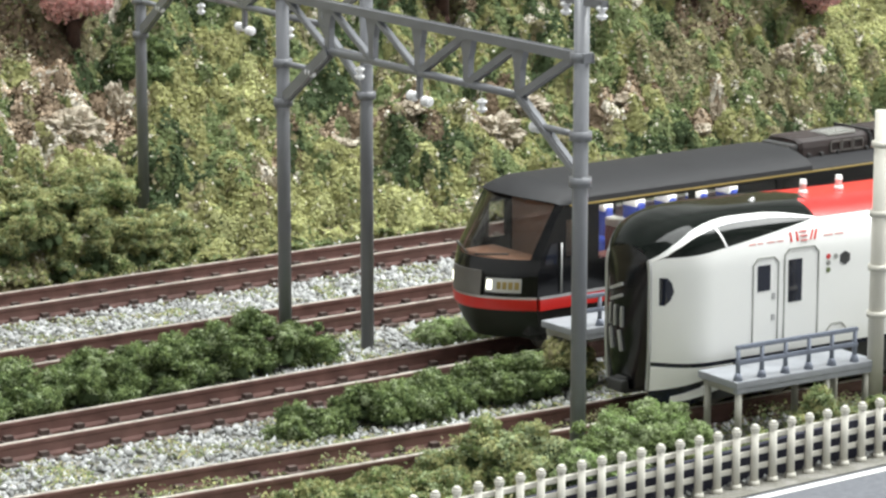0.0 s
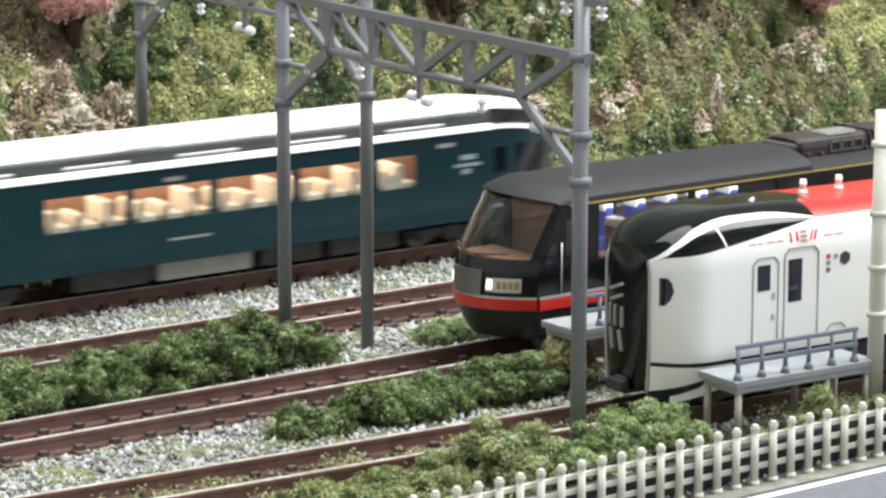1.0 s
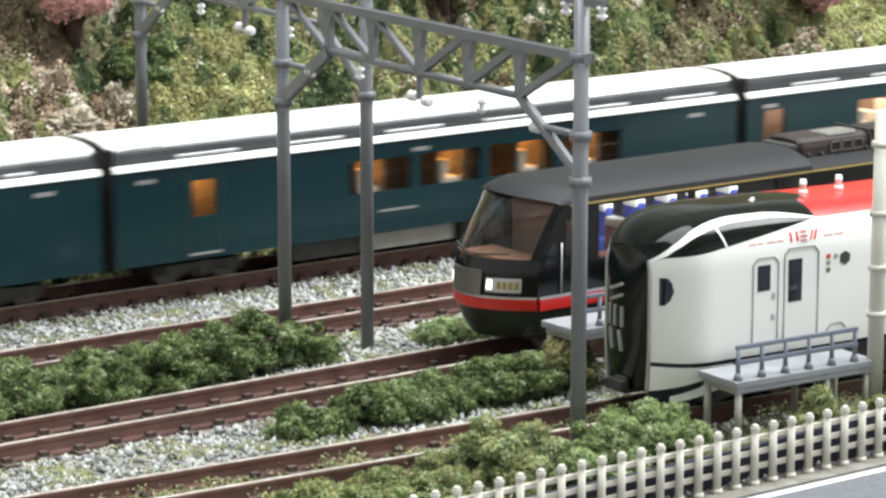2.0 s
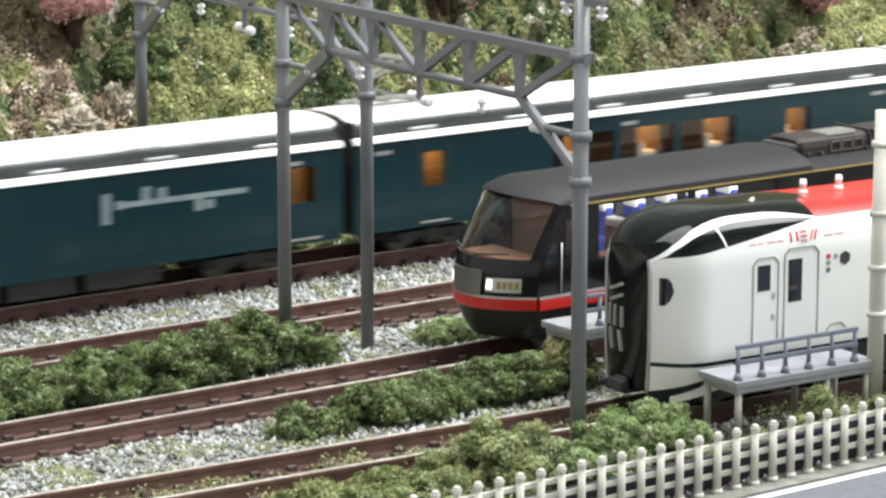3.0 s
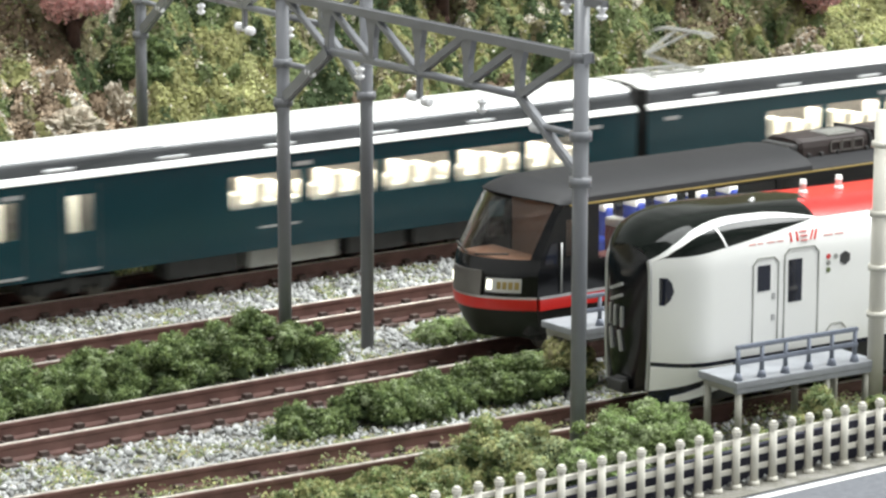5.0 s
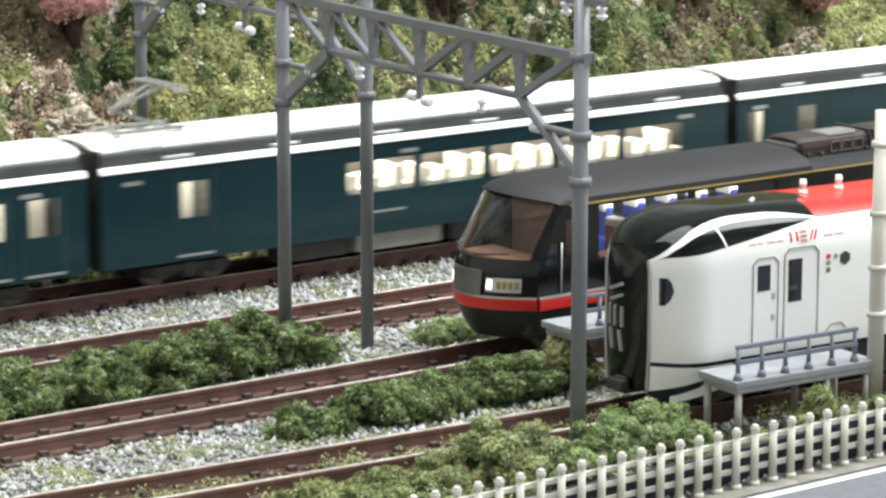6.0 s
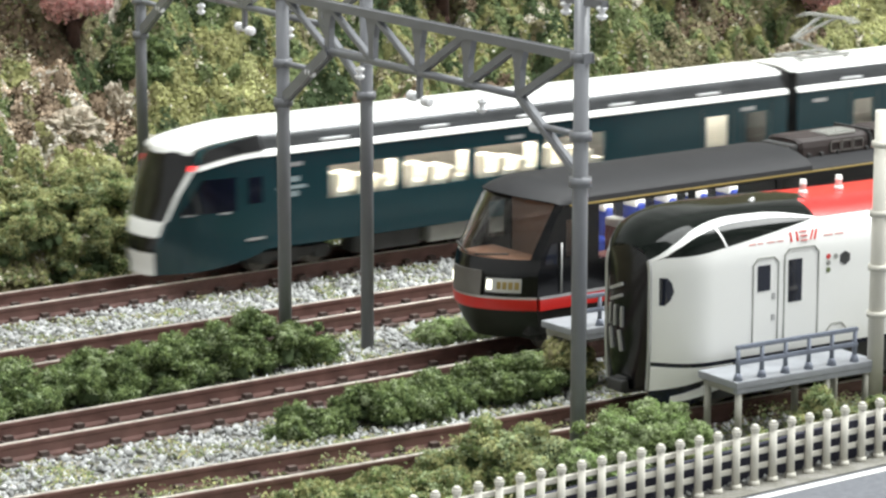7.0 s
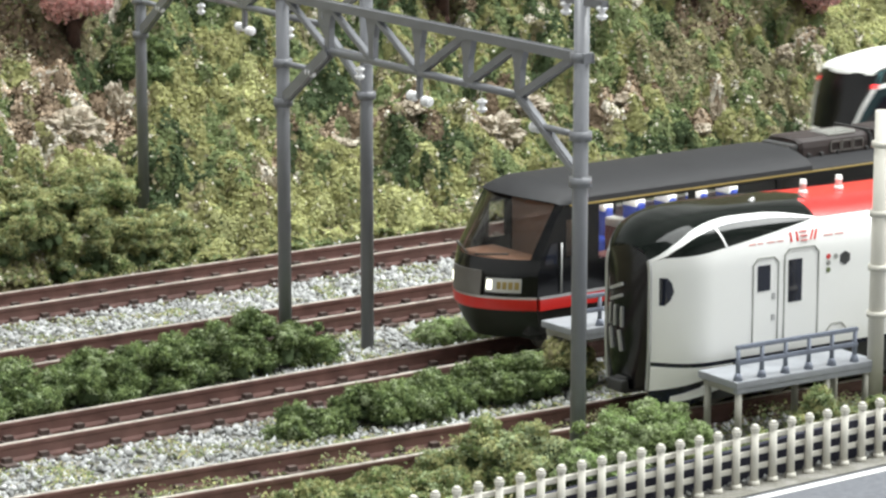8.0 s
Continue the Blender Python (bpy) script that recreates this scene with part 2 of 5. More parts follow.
def raw(name, verts, faces, material, mats=None, smooth=False, normals=None):
    me = bpy.data.meshes.new(name)
    v, f = np.asarray(verts, dtype=np.float32) * U, np.asarray(faces, dtype=np.int32)
    me.vertices.add(len(v))
    me.vertices.foreach_set("co", v.ravel())
    me.loops.add(f.size)
    me.loops.foreach_set("vertex_index", f.ravel())
    me.polygons.add(len(f))
    me.polygons.foreach_set("loop_start", np.arange(len(f), dtype=np.int32) * f.shape[1])
    me.update(calc_edges=True)
    for m in material if isinstance(material, (list, tuple)) else [material]:
        me.materials.append(m)
    if mats is not None:
        me.polygons.foreach_set("material_index", np.asarray(mats, dtype=np.int32))
    if smooth:
        me.polygons.foreach_set("use_smooth", np.ones(len(me.polygons), dtype=bool))
    if normals is not None:
        me.polygons.foreach_set("use_smooth", np.ones(len(me.polygons), dtype=bool))
        me.normals_split_custom_set_from_vertices(normals.tolist())
    return new(name, me)


RNG = np.random.default_rng(7)


def flakes(points, normals, size, tilt=0.8):
    """Little bent leaf flakes at points, two triangles folded along the midrib, softly shaded with the clump that they sit on."""
    n = len(points)
    clump = normals
    nor = normals + RNG.normal(0, tilt, (n, 3))
    nor /= np.linalg.norm(nor, axis=1)[:, None]
    nor = np.where((nor * clump).sum(1)[:, None] < 0, -nor, nor)
    t = RNG.normal(0, 1, (n, 3))
    t -= (t * nor).sum(1)[:, None] * nor
    t /= np.linalg.norm(t, axis=1)[:, None]
    b = np.cross(nor, t)
    s = (size * RNG.uniform(0.55, 1.35, n))[:, None]
    v = np.empty((n, 4, 3))
    v[:, 0] = points - t * s * 0.55
    v[:, 1] = points + b * s * RNG.uniform(0.25, 0.5, n)[:, None] + nor * s * 0.2
    v[:, 2] = points + t * s * 0.55
    v[:, 3] = points - b * s * RNG.uniform(0.25, 0.5, n)[:, None] + nor * s * 0.2
    base = (np.arange(n) * 4)[:, None]
    f = np.concatenate([base + [0, 2, 1], base + [0, 3, 2]], axis=1).reshape(-1, 3)
    soft = clump * 0.6 + nor * 0.55
    soft /= np.linalg.norm(soft, axis=1)[:, None]
    return v.reshape(-1, 3), f, np.repeat(soft, 4, axis=0)


def fields(x, y, size, seed):
    """Smooth random field from a few sines, for scattering."""
    r = np.random.default_rng(seed)
    out = np.zeros_like(x)
    for _ in range(9):
        a, ph, k = r.uniform(0, 6.28), r.uniform(0, 6.28), r.uniform(0.6, 1.9) / size
        out += np.sin((x * np.cos(a) + y * np.sin(a)) * k * 6.28 + ph)
    return out / 3.0


# ---- ground, hill, road, room
GROUND_Z = -3.0


def hill_height(x, y):
    """Height of the hillside over the layout; it starts behind the far track."""
    foot = 15.0 + 2.0 * np.sin(x / 23.0) + 1.5 * np.sin(x / 9.0 + 1.0)
    d = np.maximum(0.0, y - foot)
    z = GROUND_Z + 0.80 * d - 0.0006 * d ** 2
    z = z + np.minimum(d / 8.0, 1.0) * (2.4 * fields(x, y, 26.0, 3) + 1.5 * fields(x, y, 10.0, 4))
    return np.maximum(z, GROUND_Z - 0.3)


# bare and tinted stretches of the hillside: place, reach along and up the slope, what shows there
HILL_PATCHES = (
    (15, 58, 18.8, 4.7, "brown"), (11, 65, 11.2, 6.3, "brown"), (3, 46, 9.4, 7.9, "rock"), (13, 44, 9.4, 6.8, "rock"), (21, 47, 3.1, 6.3, "rock"), (3, 37, 7.5, 2.6, "rock"),
    (29, 55, 9.4, 6.3, "dark"), (21, 31, 6.2, 8.4, "dark"), (66, 44, 6.9, 6.3, "dark"), (42, 47, 10.6, 12.6, "yellow"), (26, 22, 6.9, 3.7, "gold"), (40, 27, 2.8, 6.3, "rock"),
    # brown at (81, 32) and dark at (96, 28) paint the tan ledge's shadow
    (39, 34, 5.0, 6.3, "yellow"), (61, 38, 7.5, 2.7, "tan"), (78, 38, 5.6, 2.6, "rock"), (81, 32, 7.5, 3.7, "brown"), (96, 33, 6.9, 4.2, "tan"), (96, 28, 4.4, 1.9, "dark"),
    (104, 33, 5.0, 2.3, "rock"), (84, 56, 10.0, 4.2, "dark"), (73, 27, 11.2, 5.3, "dark"), (64, 22, 11.2, 4.2, "gold"), (151, 31, 2.2, 2.3, "rock"), (145, 29, 3.8, 1.5, "rock"),
    (187, 44, 6.9, 2.1, "rock"), (169, 52, 10.0, 4.7, "brown"), (106, 59, 8.8, 3.7, "brown"), (129, 25, 15.0, 2.6, "dark"), (136, 43, 8.8, 6.3, "green"), (171, 38, 11.2, 6.3, "olive"),
    (150, 41, 10.0, 6.3, "olive"), (209, 48, 10.0, 9.5, "yellow"), (179, 31, 11.2, 2.6, "olive"), (51, 28, 8.8, 4.2, "yellow"), (130, 33, 7.5, 2.6, "tan"), (127, 51, 7.5, 5.3, "dark"),
    (209, 49, 11.2, 9.5, "meadow"), (48, 24, 15.0, 4.2, "gold"), (28, 18, 18.8, 2.6, "gold"), (67, 18, 11.2, 3.2, "meadow"), (7, 36, 11.2, 2.6, "meadow"), (50, 47, 6.2, 6.3, "gold"),
)


def patch(x, y, px, py, rx, ry):
    """Under 1 inside a ragged patch that leans along the slope."""
    return np.hypot((x - px - 0.75 * (y - py)) / rx, (y - py) / ry) + 0.4 * fields(x, y, 6.0, 51)


def clumps(x, y, cell, seed):
    """Rounded foam clumps on a jittered lattice: height from 0 to 1 and a random number for each clump."""
    r = np.random.default_rng(seed)
    jx, jy, rad, val = r.uniform(0.1, 0.9, (64, 64)), r.uniform(0.1, 0.9, (64, 64)), r.uniform(0.45, 0.95, (64, 64)), r.uniform(0, 1, (64, 64))
    gx, gy = x / cell, y * 1.25 / cell
    ix, iy = np.floor(gx).astype(int), np.floor(gy).astype(int)
    best, num = np.zeros(len(x)), np.full(len(x), 0.5)
    for ax in (-1, 0, 1):
        for ay in (-1, 0, 1):
            a, b = (ix + ax) % 64, (iy + ay) % 64
            d2 = (gx - ix - ax - jx[a, b]) ** 2 + (gy - iy - ay - jy[a, b]) ** 2
            h = np.sqrt(np.maximum(0.0, rad[a, b] ** 2 - d2)) / 0.95
            up = h > best
            best, num = np.where(up, h, best), np.where(up, val[a, b], num)
    return best, num


def turf(x, y):
    """Height of the turf's surface, and the numbers of its large and small clumps."""
    wx, wy = x + 0.7 * fields(x, y, 5.0, 81), y + 0.7 * fields(x, y, 5.0, 82)
    a, na = clumps(wx, wy, 6.5, 11)
    b, nb = clumps(wx, wy, 2.6, 12)
    c, nc = clumps(x, y, 1.15, 13)
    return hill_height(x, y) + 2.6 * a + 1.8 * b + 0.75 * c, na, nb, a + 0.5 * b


def build_hill():
    xs, ys = np.arange(-160, 640, 1.6), np.arange(8, 240, 1.6)
    gx, gy = np.meshgrid(xs, ys)
    gz = hill_height(gx, gy) + RNG.normal(0, 0.3, gx.shape)
    verts = np.stack([gx, gy, gz], -1).reshape(-1, 3)
    w = len(xs)
    faces = [(j * w + i, j * w + i + 1, (j + 1) * w + i + 1, (j + 1) * w + i) for j in range(len(ys) - 1) for i in range(w - 1)]
    cx, cy = (gx[:-1, :-1] + 0.8).ravel(), (gy[:-1, :-1] + 0.8).ravel()
    bare = np.zeros(len(cx), np.int32)
    for px, py, rx, ry, what in HILL_PATCHES:
        if what in ("rock", "tan"):
            bare |= (patch(cx, cy, px, py, rx, ry) < 1.15).astype(np.int32)
    ob = raw("hillside", verts, faces, [M_HILL, M_ROCK], bare, smooth=True)
    tagged(ob, "steep model hillside of brown earth under foliage", "hill", kind="structure")


build_hill()
part("ground", new_box(-1700, 1900, -146.2, 400, -750, GROUND_Z), M_GROUND).update_tag()
tagged(bpy.data.objects["ground"], "grey gravelly layout base between the tracks", "ground", kind="structure")
tagged(part("road", new_box(-1700, 1900, -420, -146.2, -750, GROUND_Z - 0.2), M_ROAD), "grey asphalt model road beside the fence", "road", kind="structure")
tagged(part("road_line", new_box(-1700, 1900, -148.2, -147.0, GROUND_Z - 0.2, GROUND_Z - 0.12), M_LINE), "white painted line along the road edge", "road marking", kind="structure")


def build_room():
    bm = new_box(-2200, 2600, -2600, 2400, -760, -750)
    tagged(part("floor", bm, M_WALL), "plain pale floor of the room", "floor", kind="structure")
    tagged(part("ceiling", new_box(-2200, 2600, -2600, 2400, 2000, 2020), M_WALL), "plain white ceiling of the room", "ceiling", kind="structure")
    tagged(part("wall_north", new_box(-2200, 2600, 2400, 2420, -750, 2000), M_WALL), "plain pale room wall", "wall", kind="structure")
    tagged(part("wall_south", new_box(-2200, 2600, -2620, -2600, -750, 2000), M_WALL), "plain pale room wall", "wall", kind="structure")
    tagged(part("wall_west", new_box(-2220, -2200, -2600, 2400, -750, 2000), M_WALL), "plain pale room wall", "wall", kind="structure")
    tagged(part("wall_east", new_box(2600, 2620, -2600, 2400, -750, 2000), M_WALL), "plain pale room wall", "wall", kind="structure")


build_room()


# ---- tracks: bed, sleepers with clips, two rails with bright heads
def sleeper_mesh():
    bm = bmesh.new()
    box(bm, -1.1, 1.1, -7.8, 7.8, -3.4, -2.25)
    for y in (-4.9, 4.9):
        for s in (-1, 1):
            box(bm, -0.6, 0.6, y + s * 1.1 - 0.5, y + s * 1.1 + 0.5, -2.25, -1.6)
    bmesh.ops.scale(bm, vec=(U, U, U), verts=bm.verts)
    me = bpy.data.meshes.new("sleeper")
    bm.to_mesh(me)
    bm.free()
    me.materials.append(M_TIE)
    return me


SLEEPER = sleeper_mesh()


def build_track(y, turn, x0, x1, label):
    ob = thing("railway_track", 0, y, 0, label, "track", "parallel tracks", turn)
    part("track_bed", new_box(x0, x1, -7.2, 7.2, -3.2, -2.75, bevel=0.2), M_BED, ob)
    for s in (-1, 1):
        prof = [(-0.7, -2.6), (0.7, -2.6), (0.65, -2.3), (0.46, -1.9), (0.42, -0.75), (0.52, -0.6), (0.52, -0.12), (-0.52, -0.12), (-0.52, -0.6), (-0.42, -0.75), (-0.46, -1.9), (-0.65, -2.3)]
        bm = sheet(bmesh.new(), [[(x, s * 4.9 + a, b) for a, b in prof] for x in (x0, x1)], smooth=False, close=True)
        r = part("rail", bm, M_RAIL, ob)
        part("rail_head", new_box(x0, x1, s * 4.9 - 0.26, s * 4.9 + 0.26, -0.13, 0.0), M_HEAD, r, "worn bright rail head")
    n = int((x1 - x0) / 5.5)
    first = x0 + 2.0
    near = [i for i in range(n) if -110 < first + i * 5.5 < 150]
    for i in near:
        o = new("sleeper", SLEEPER)
        o.parent = ob
        o.location = ((first + i * 5.5) * U, 0, 0)
    rest = bmesh.new()
    for i in range(n):
        if i not in near:
            x = first + i * 5.5
            box(rest, x - 1.1, x + 1.1, -8.3, 8.3, -3.4, -2.0)
    tagged(part("far_sleepers", rest, M_TIE, ob), kind="stuff")
    return ob


build_track(A_Y, 0, -1600, 1700, "brown railed main line track on sleepers and ballast")
build_track(B_Y, 0.15, -420, 620, "brown railed main line track on sleepers and ballast")
build_track(C_Y, 0, -420, 620, "brown railed siding track under the black railcar")
build_track(D_Y, D_TURN, -420, 620, "brown railed siding track under the white express")


# ---- trains
def ip(x, xs, ys):
    return float(np.interp(x, xs, ys))


def side_wall(bm, y, x0, x1, z0, z1, holes, out):
    """A wall in the plane y with rectangular holes (xa, xb, za, zb) in one row."""
    xs = sorted({x0, x1, *[h[0] for h in holes], *[h[1] for h in holes]})
    for a, b in zip(xs, xs[1:]):
        inside = [h for h in holes if h[0] <= a + 1e-6 and h[1] >= b - 1e-6]
        spans = [(z0, z1)] if not inside else [(z0, inside[0][2]), (inside[0][3], z1)]
        for za, zb in spans:
            box(bm, a, b, min(y, y - out), max(y, y - out), za, zb)
    bmesh.ops.remove_doubles(bm, verts=bm.verts, dist=1e-4)
    inner = [f for f in bm.faces if abs(f.normal.x) > 0.9 and not any(abs(f.calc_center_median().x - e) < 1e-3 for e in (x0, x1, *[h[0] for h in holes], *[h[1] for h in holes]))]
    bmesh.ops.delete(bm, geom=inner, context="FACES")
    return bm


def skin(rows, depth=0.35, inside=None):
    return thick(sheet(bmesh.new(), rows), depth, inside)


def bogie(parent, x, mat_frame=None):
    b = part("bogie", new_box(x - 8.5, x + 8.5, -6.2, 6.2, 1.6, 3.4, bevel=0.3), mat_frame or M_UNDER, parent)
    for dx in (-5.6, 5.6):
        for s in (-1, 1):
            bm = rod(bmesh.new(), (x + dx, s * 4.3, 2.7), (x + dx, s * 5.2, 2.7), 2.7, seg=20)
            rod(bm, (x + dx, s * 5.2, 2.7), (x + dx, s * 5.4, 2.7), 1.0, seg=12)
            part("wheel", bm, M_WHEEL, b)
    for s in (-1, 1):
        bm = new_box(x - 7.8, x + 7.8, s * 6.9 - 0.6, s * 6.9 + 0.6, 2.3, 3.6, bevel=0.25)
        for dx in (-5.6, 5.6):
            box(bm, x + dx - 1.4, x + dx + 1.4, s * 7.2 - 0.6, s * 7.2 + 0.6, 1.5, 3.7, 0.3)
        box(bm, x - 1.3, x + 1.3, s * 7.2 - 0.7, s * 7.2 + 0.7, 1.3, 4.0, 0.4)
        part("bogie_frame", bm, M_UNDER, b)


LAYOUTS = {  # windows and door windows of each express car, from its trailing end, with its cabin light
    1: ([(30.5, 45.4), (46.6, 61.4), (62.8, 77.6), (79.0, 93.6), (95.2, 103.0)], [(5.9, 10.9)], "tan"),
    2: ([(47.0, 60.0), (62.0, 75.0), (77.0, 91.5), (93.5, 107.0)], [(16.0, 20.5)], "orange"),
    3: ([(44.6, 58.5), (60.0, 73.0), (74.5, 88.0), (101.0, 107.0)], [(15.9, 20.3)], "orange"),
    4: ([(16.1, 29.8), (31.5, 45.4)], [(124.7, 129.9)], "amber"),
    5: ([(30.9, 45.3), (46.6, 60.7), (62.1, 76.0)], [(103.6, 109.4)], "white"),
    6: ([(47.6, 61.8), (63.2, 77.3), (78.6, 92.8), (94.2, 108.3), (109.6, 123.8)], [(4.3, 8.2), (17.0, 22.0)], "white"),
    7: ([(49.2, 63.4), (64.7, 78.5), (79.8, 94.0), (95.3, 109.3), (110.6, 124.6)], [(16.2, 21.6)], "white"),
    8: ([(30.1, 44.4), (45.6, 59.6), (61.2, 75.0), (76.3, 90.4)], [(114.9, 120.5), (124.8, 130.3)], "white"),
}
PITCH = 136.6
LAMP_SHIFT = (-1.6, 0.9, 2.4, -0.6, 0.0)  # where the compartment lamps sit off the window centres
WIN_Z = (11.8, 17.4)
SHOULDER = [(9.05, 21.3), (8.85, 22.2), (8.5, 23.0), (7.9, 23.75)]
CROWN = [(7.9, 23.78), (6.5, 24.35), (4.5, 24.8), (2.2, 25.0), (0.0, 25.05)]


def express_nose(ob, tip, way, leading):
    """Raked cab front with wrapped windscreen; way is +1 where the car lies on the +x side of the tip."""
    xf = lambda z: ip(z, (2.4, 5.5, 9.8, 12.5, 18.9, 22.1, 24.1), (1.0, 0.5, 1.6, 2.5, 4.4, 5.6, 8.0))
    wide = lambda z: ip(z, (2.4, 6, 10, 15, 19, 22, 24.1), (4.3, 5.0, 6.0, 7.4, 8.5, 8.4, 7.4))
    wrap = lambda z: ip(z, (2.4, 9, 15, 19, 24.1), (1.3, 1.5, 2.0, 3.2, 4.2))
    ease = lambda k: 1 - (1 - k) ** 2.4

    def band(name, z0, z1, f0, f1, material, label="", n=7, lift=0.0):
        rows = []
        for i in range(n + 1):
            z = z0 + (z1 - z0) * i / n
            row = []
            for j in range(13):
                f = f0 + (f1 - f0) * j / 12
                row.append((tip + way * (xf(z) + wrap(z) * abs(f) ** 2.4 - lift), wide(z) * f, z))
            rows.append(row)
        return part(name, skin(rows, 0.3, inside=tip + way * 20.0), material, ob, label)

    band("skirt", 1.3, 5.2, -0.9, 0.9, M_WHITE, "white lower front skirt")
    band("coupler_panel", 5.2, 7.8, -0.94, 0.94, M_BLACK, "black recess over the coupler")
    band("front_panel", 7.8, 10.4, -0.9, 0.9, M_WHITE, "white front panel")
    band("windscreen", 10.4, 21.6, -0.88, 0.88, M_BLACK, "black wrapped windscreen", n=12)
    line = lambda k: 20.3 - 1.6 * (1 - k) ** 2.2
    steps = (0, 0.06, 0.12, 0.2, 0.3, 0.45, 0.65, 0.85, 1)

    def flank(s, k, z, proud=0.0):
        x0 = xf(z) + wrap(z)
        return (tip + way * (x0 + (20.0 - x0) * k), s * (wide(z) + (9.6 - wide(z)) * ease(k) + proud), z)

    for s in (-1, 1):
        band("pillar", 10.4, 19.4, s * 0.88, s * 0.97, M_WHITE, "white windscreen pillar", n=12, lift=0.04)
        band("cab_corner", 1.3, 10.4, s * 0.9, s * 1.0, M_TEAL, n=8)
        band("cab_corner", 10.4, 18.7, s * 0.97, s * 1.0, M_TEAL, n=8)
        if leading:
            band("headlamp", 6.4, 7.4, s * 0.55, s * 0.99, M_LAMP, "lit white headlamp", n=3, lift=0.15)
        else:
            band("tail_lamp", 18.9, 19.7, s * 0.86, s * 0.97, M_TAILRED, "red tail lamp", n=3, lift=0.14)
        # cab side below the sweeping stripe, then the stripe, then the dark shoulder
        rows = [[flank(s, k, 1.5 + 2.8 * k ** 2 + (line(k) - 1.5 - 2.8 * k ** 2) * i / 8) for k in steps] for i in range(9)]
        part("cab_side", skin(rows), M_TEAL, ob)
        rows = [[flank(s, k, line(k) + h, 0.16 - 0.3 * h) for k in steps] for h in (0.0, 0.5, 1.0)]
        part("stripe", skin(rows), M_WHITE, ob, "white stripe that sweeps down to the front")
        rows = [[(lambda q: (q[0], q[1] * (1 - 0.17 * i / 4 * k), q[2]))(flank(s, k, line(k) + 1.0 + (23.75 - line(k) - 1.0) * (0.55 + 0.45 * k) * i / 4)) for k in steps] for i in range(5)]
        part("cab_shoulder", skin(rows), M_BLACK, ob, "black band under the roof")
        side_at = lambda z, x: flank(s, max(0.0, (x - xf(z) - wrap(z)) / (20.0 - xf(z) - wrap(z))), z, 0.04)[1]
        rows = [[(tip + way * x, side_at(z, x), z) for x in np.linspace(5.0 + (z - 11.6) * 0.66, 14.6, 9)] for z in (11.6, 13, 14.5, 16, 17.3)]
        part("cab_window", skin(rows, 0.06), M_DARKGLASS, ob, "dark cab side window")
        part("window_sill", rod(bmesh.new(), (tip + way * 5.6, side_at(11.4, 5.6), 11.4), (tip + way * 13.6, side_at(11.4, 13.6), 11.4), 0.16), M_SILVER, ob)
        part("cab_door_window", new_box(*sorted((tip + way * 16.9, tip + way * 19.6)), s * 9.58 - 0.06, s * 9.58 + 0.06, 12.6, 17.0), M_DARKGLASS, ob, "dark cab door window")
        part("door_step", new_box(*sorted((tip + way * 16.4, tip + way * 20.0)), s * 9.66 - 0.1, s * 9.66 + 0.1, 6.4, 6.8), M_SILVER, ob)
        bm = new_box(*sorted((tip + way * 23.6, tip + way * 27.0)), s * 9.63 - 0.03, s * 9.63 + 0.03, 15.4, 16.3)
        box(bm, *sorted((tip + way * 22.6, tip + way * 28.4)), s * 9.63 - 0.03, s * 9.63 + 0.03, 14.2, 14.8)
        box(bm, *sorted((tip + way * 24.8, tip + way * 26.8)), s * 9.63 - 0.03, s * 9.63 + 0.03, 12.9, 13.8)
        part("emblem", bm, M_SIDEMARK, ob, "faded grey emblem bars behind the cab")
    # roof over the cab, from the windscreen's brow back to the straight roof
    rows = []
    for k in (0, 0.02, 0.06, 0.12, 0.2, 0.35, 0.55, 0.8, 1):
        row = []
        for s, prof in ((-1, CROWN), (1, CROWN[::-1][1:])):
            for y, z in prof:
                zz = 21.3 + (z - 21.3) * (k ** 0.36)
                start = 4.7 + 0.22 * abs(y) ** 1.2
                row.append((tip + way * (start + (20.0 - start) * k), s * y * (0.9 + 0.1 * k), zz))
        rows.append(row)
    part("cab_roof", skin(rows), M_WHITE, ob, "white rounded roof front")


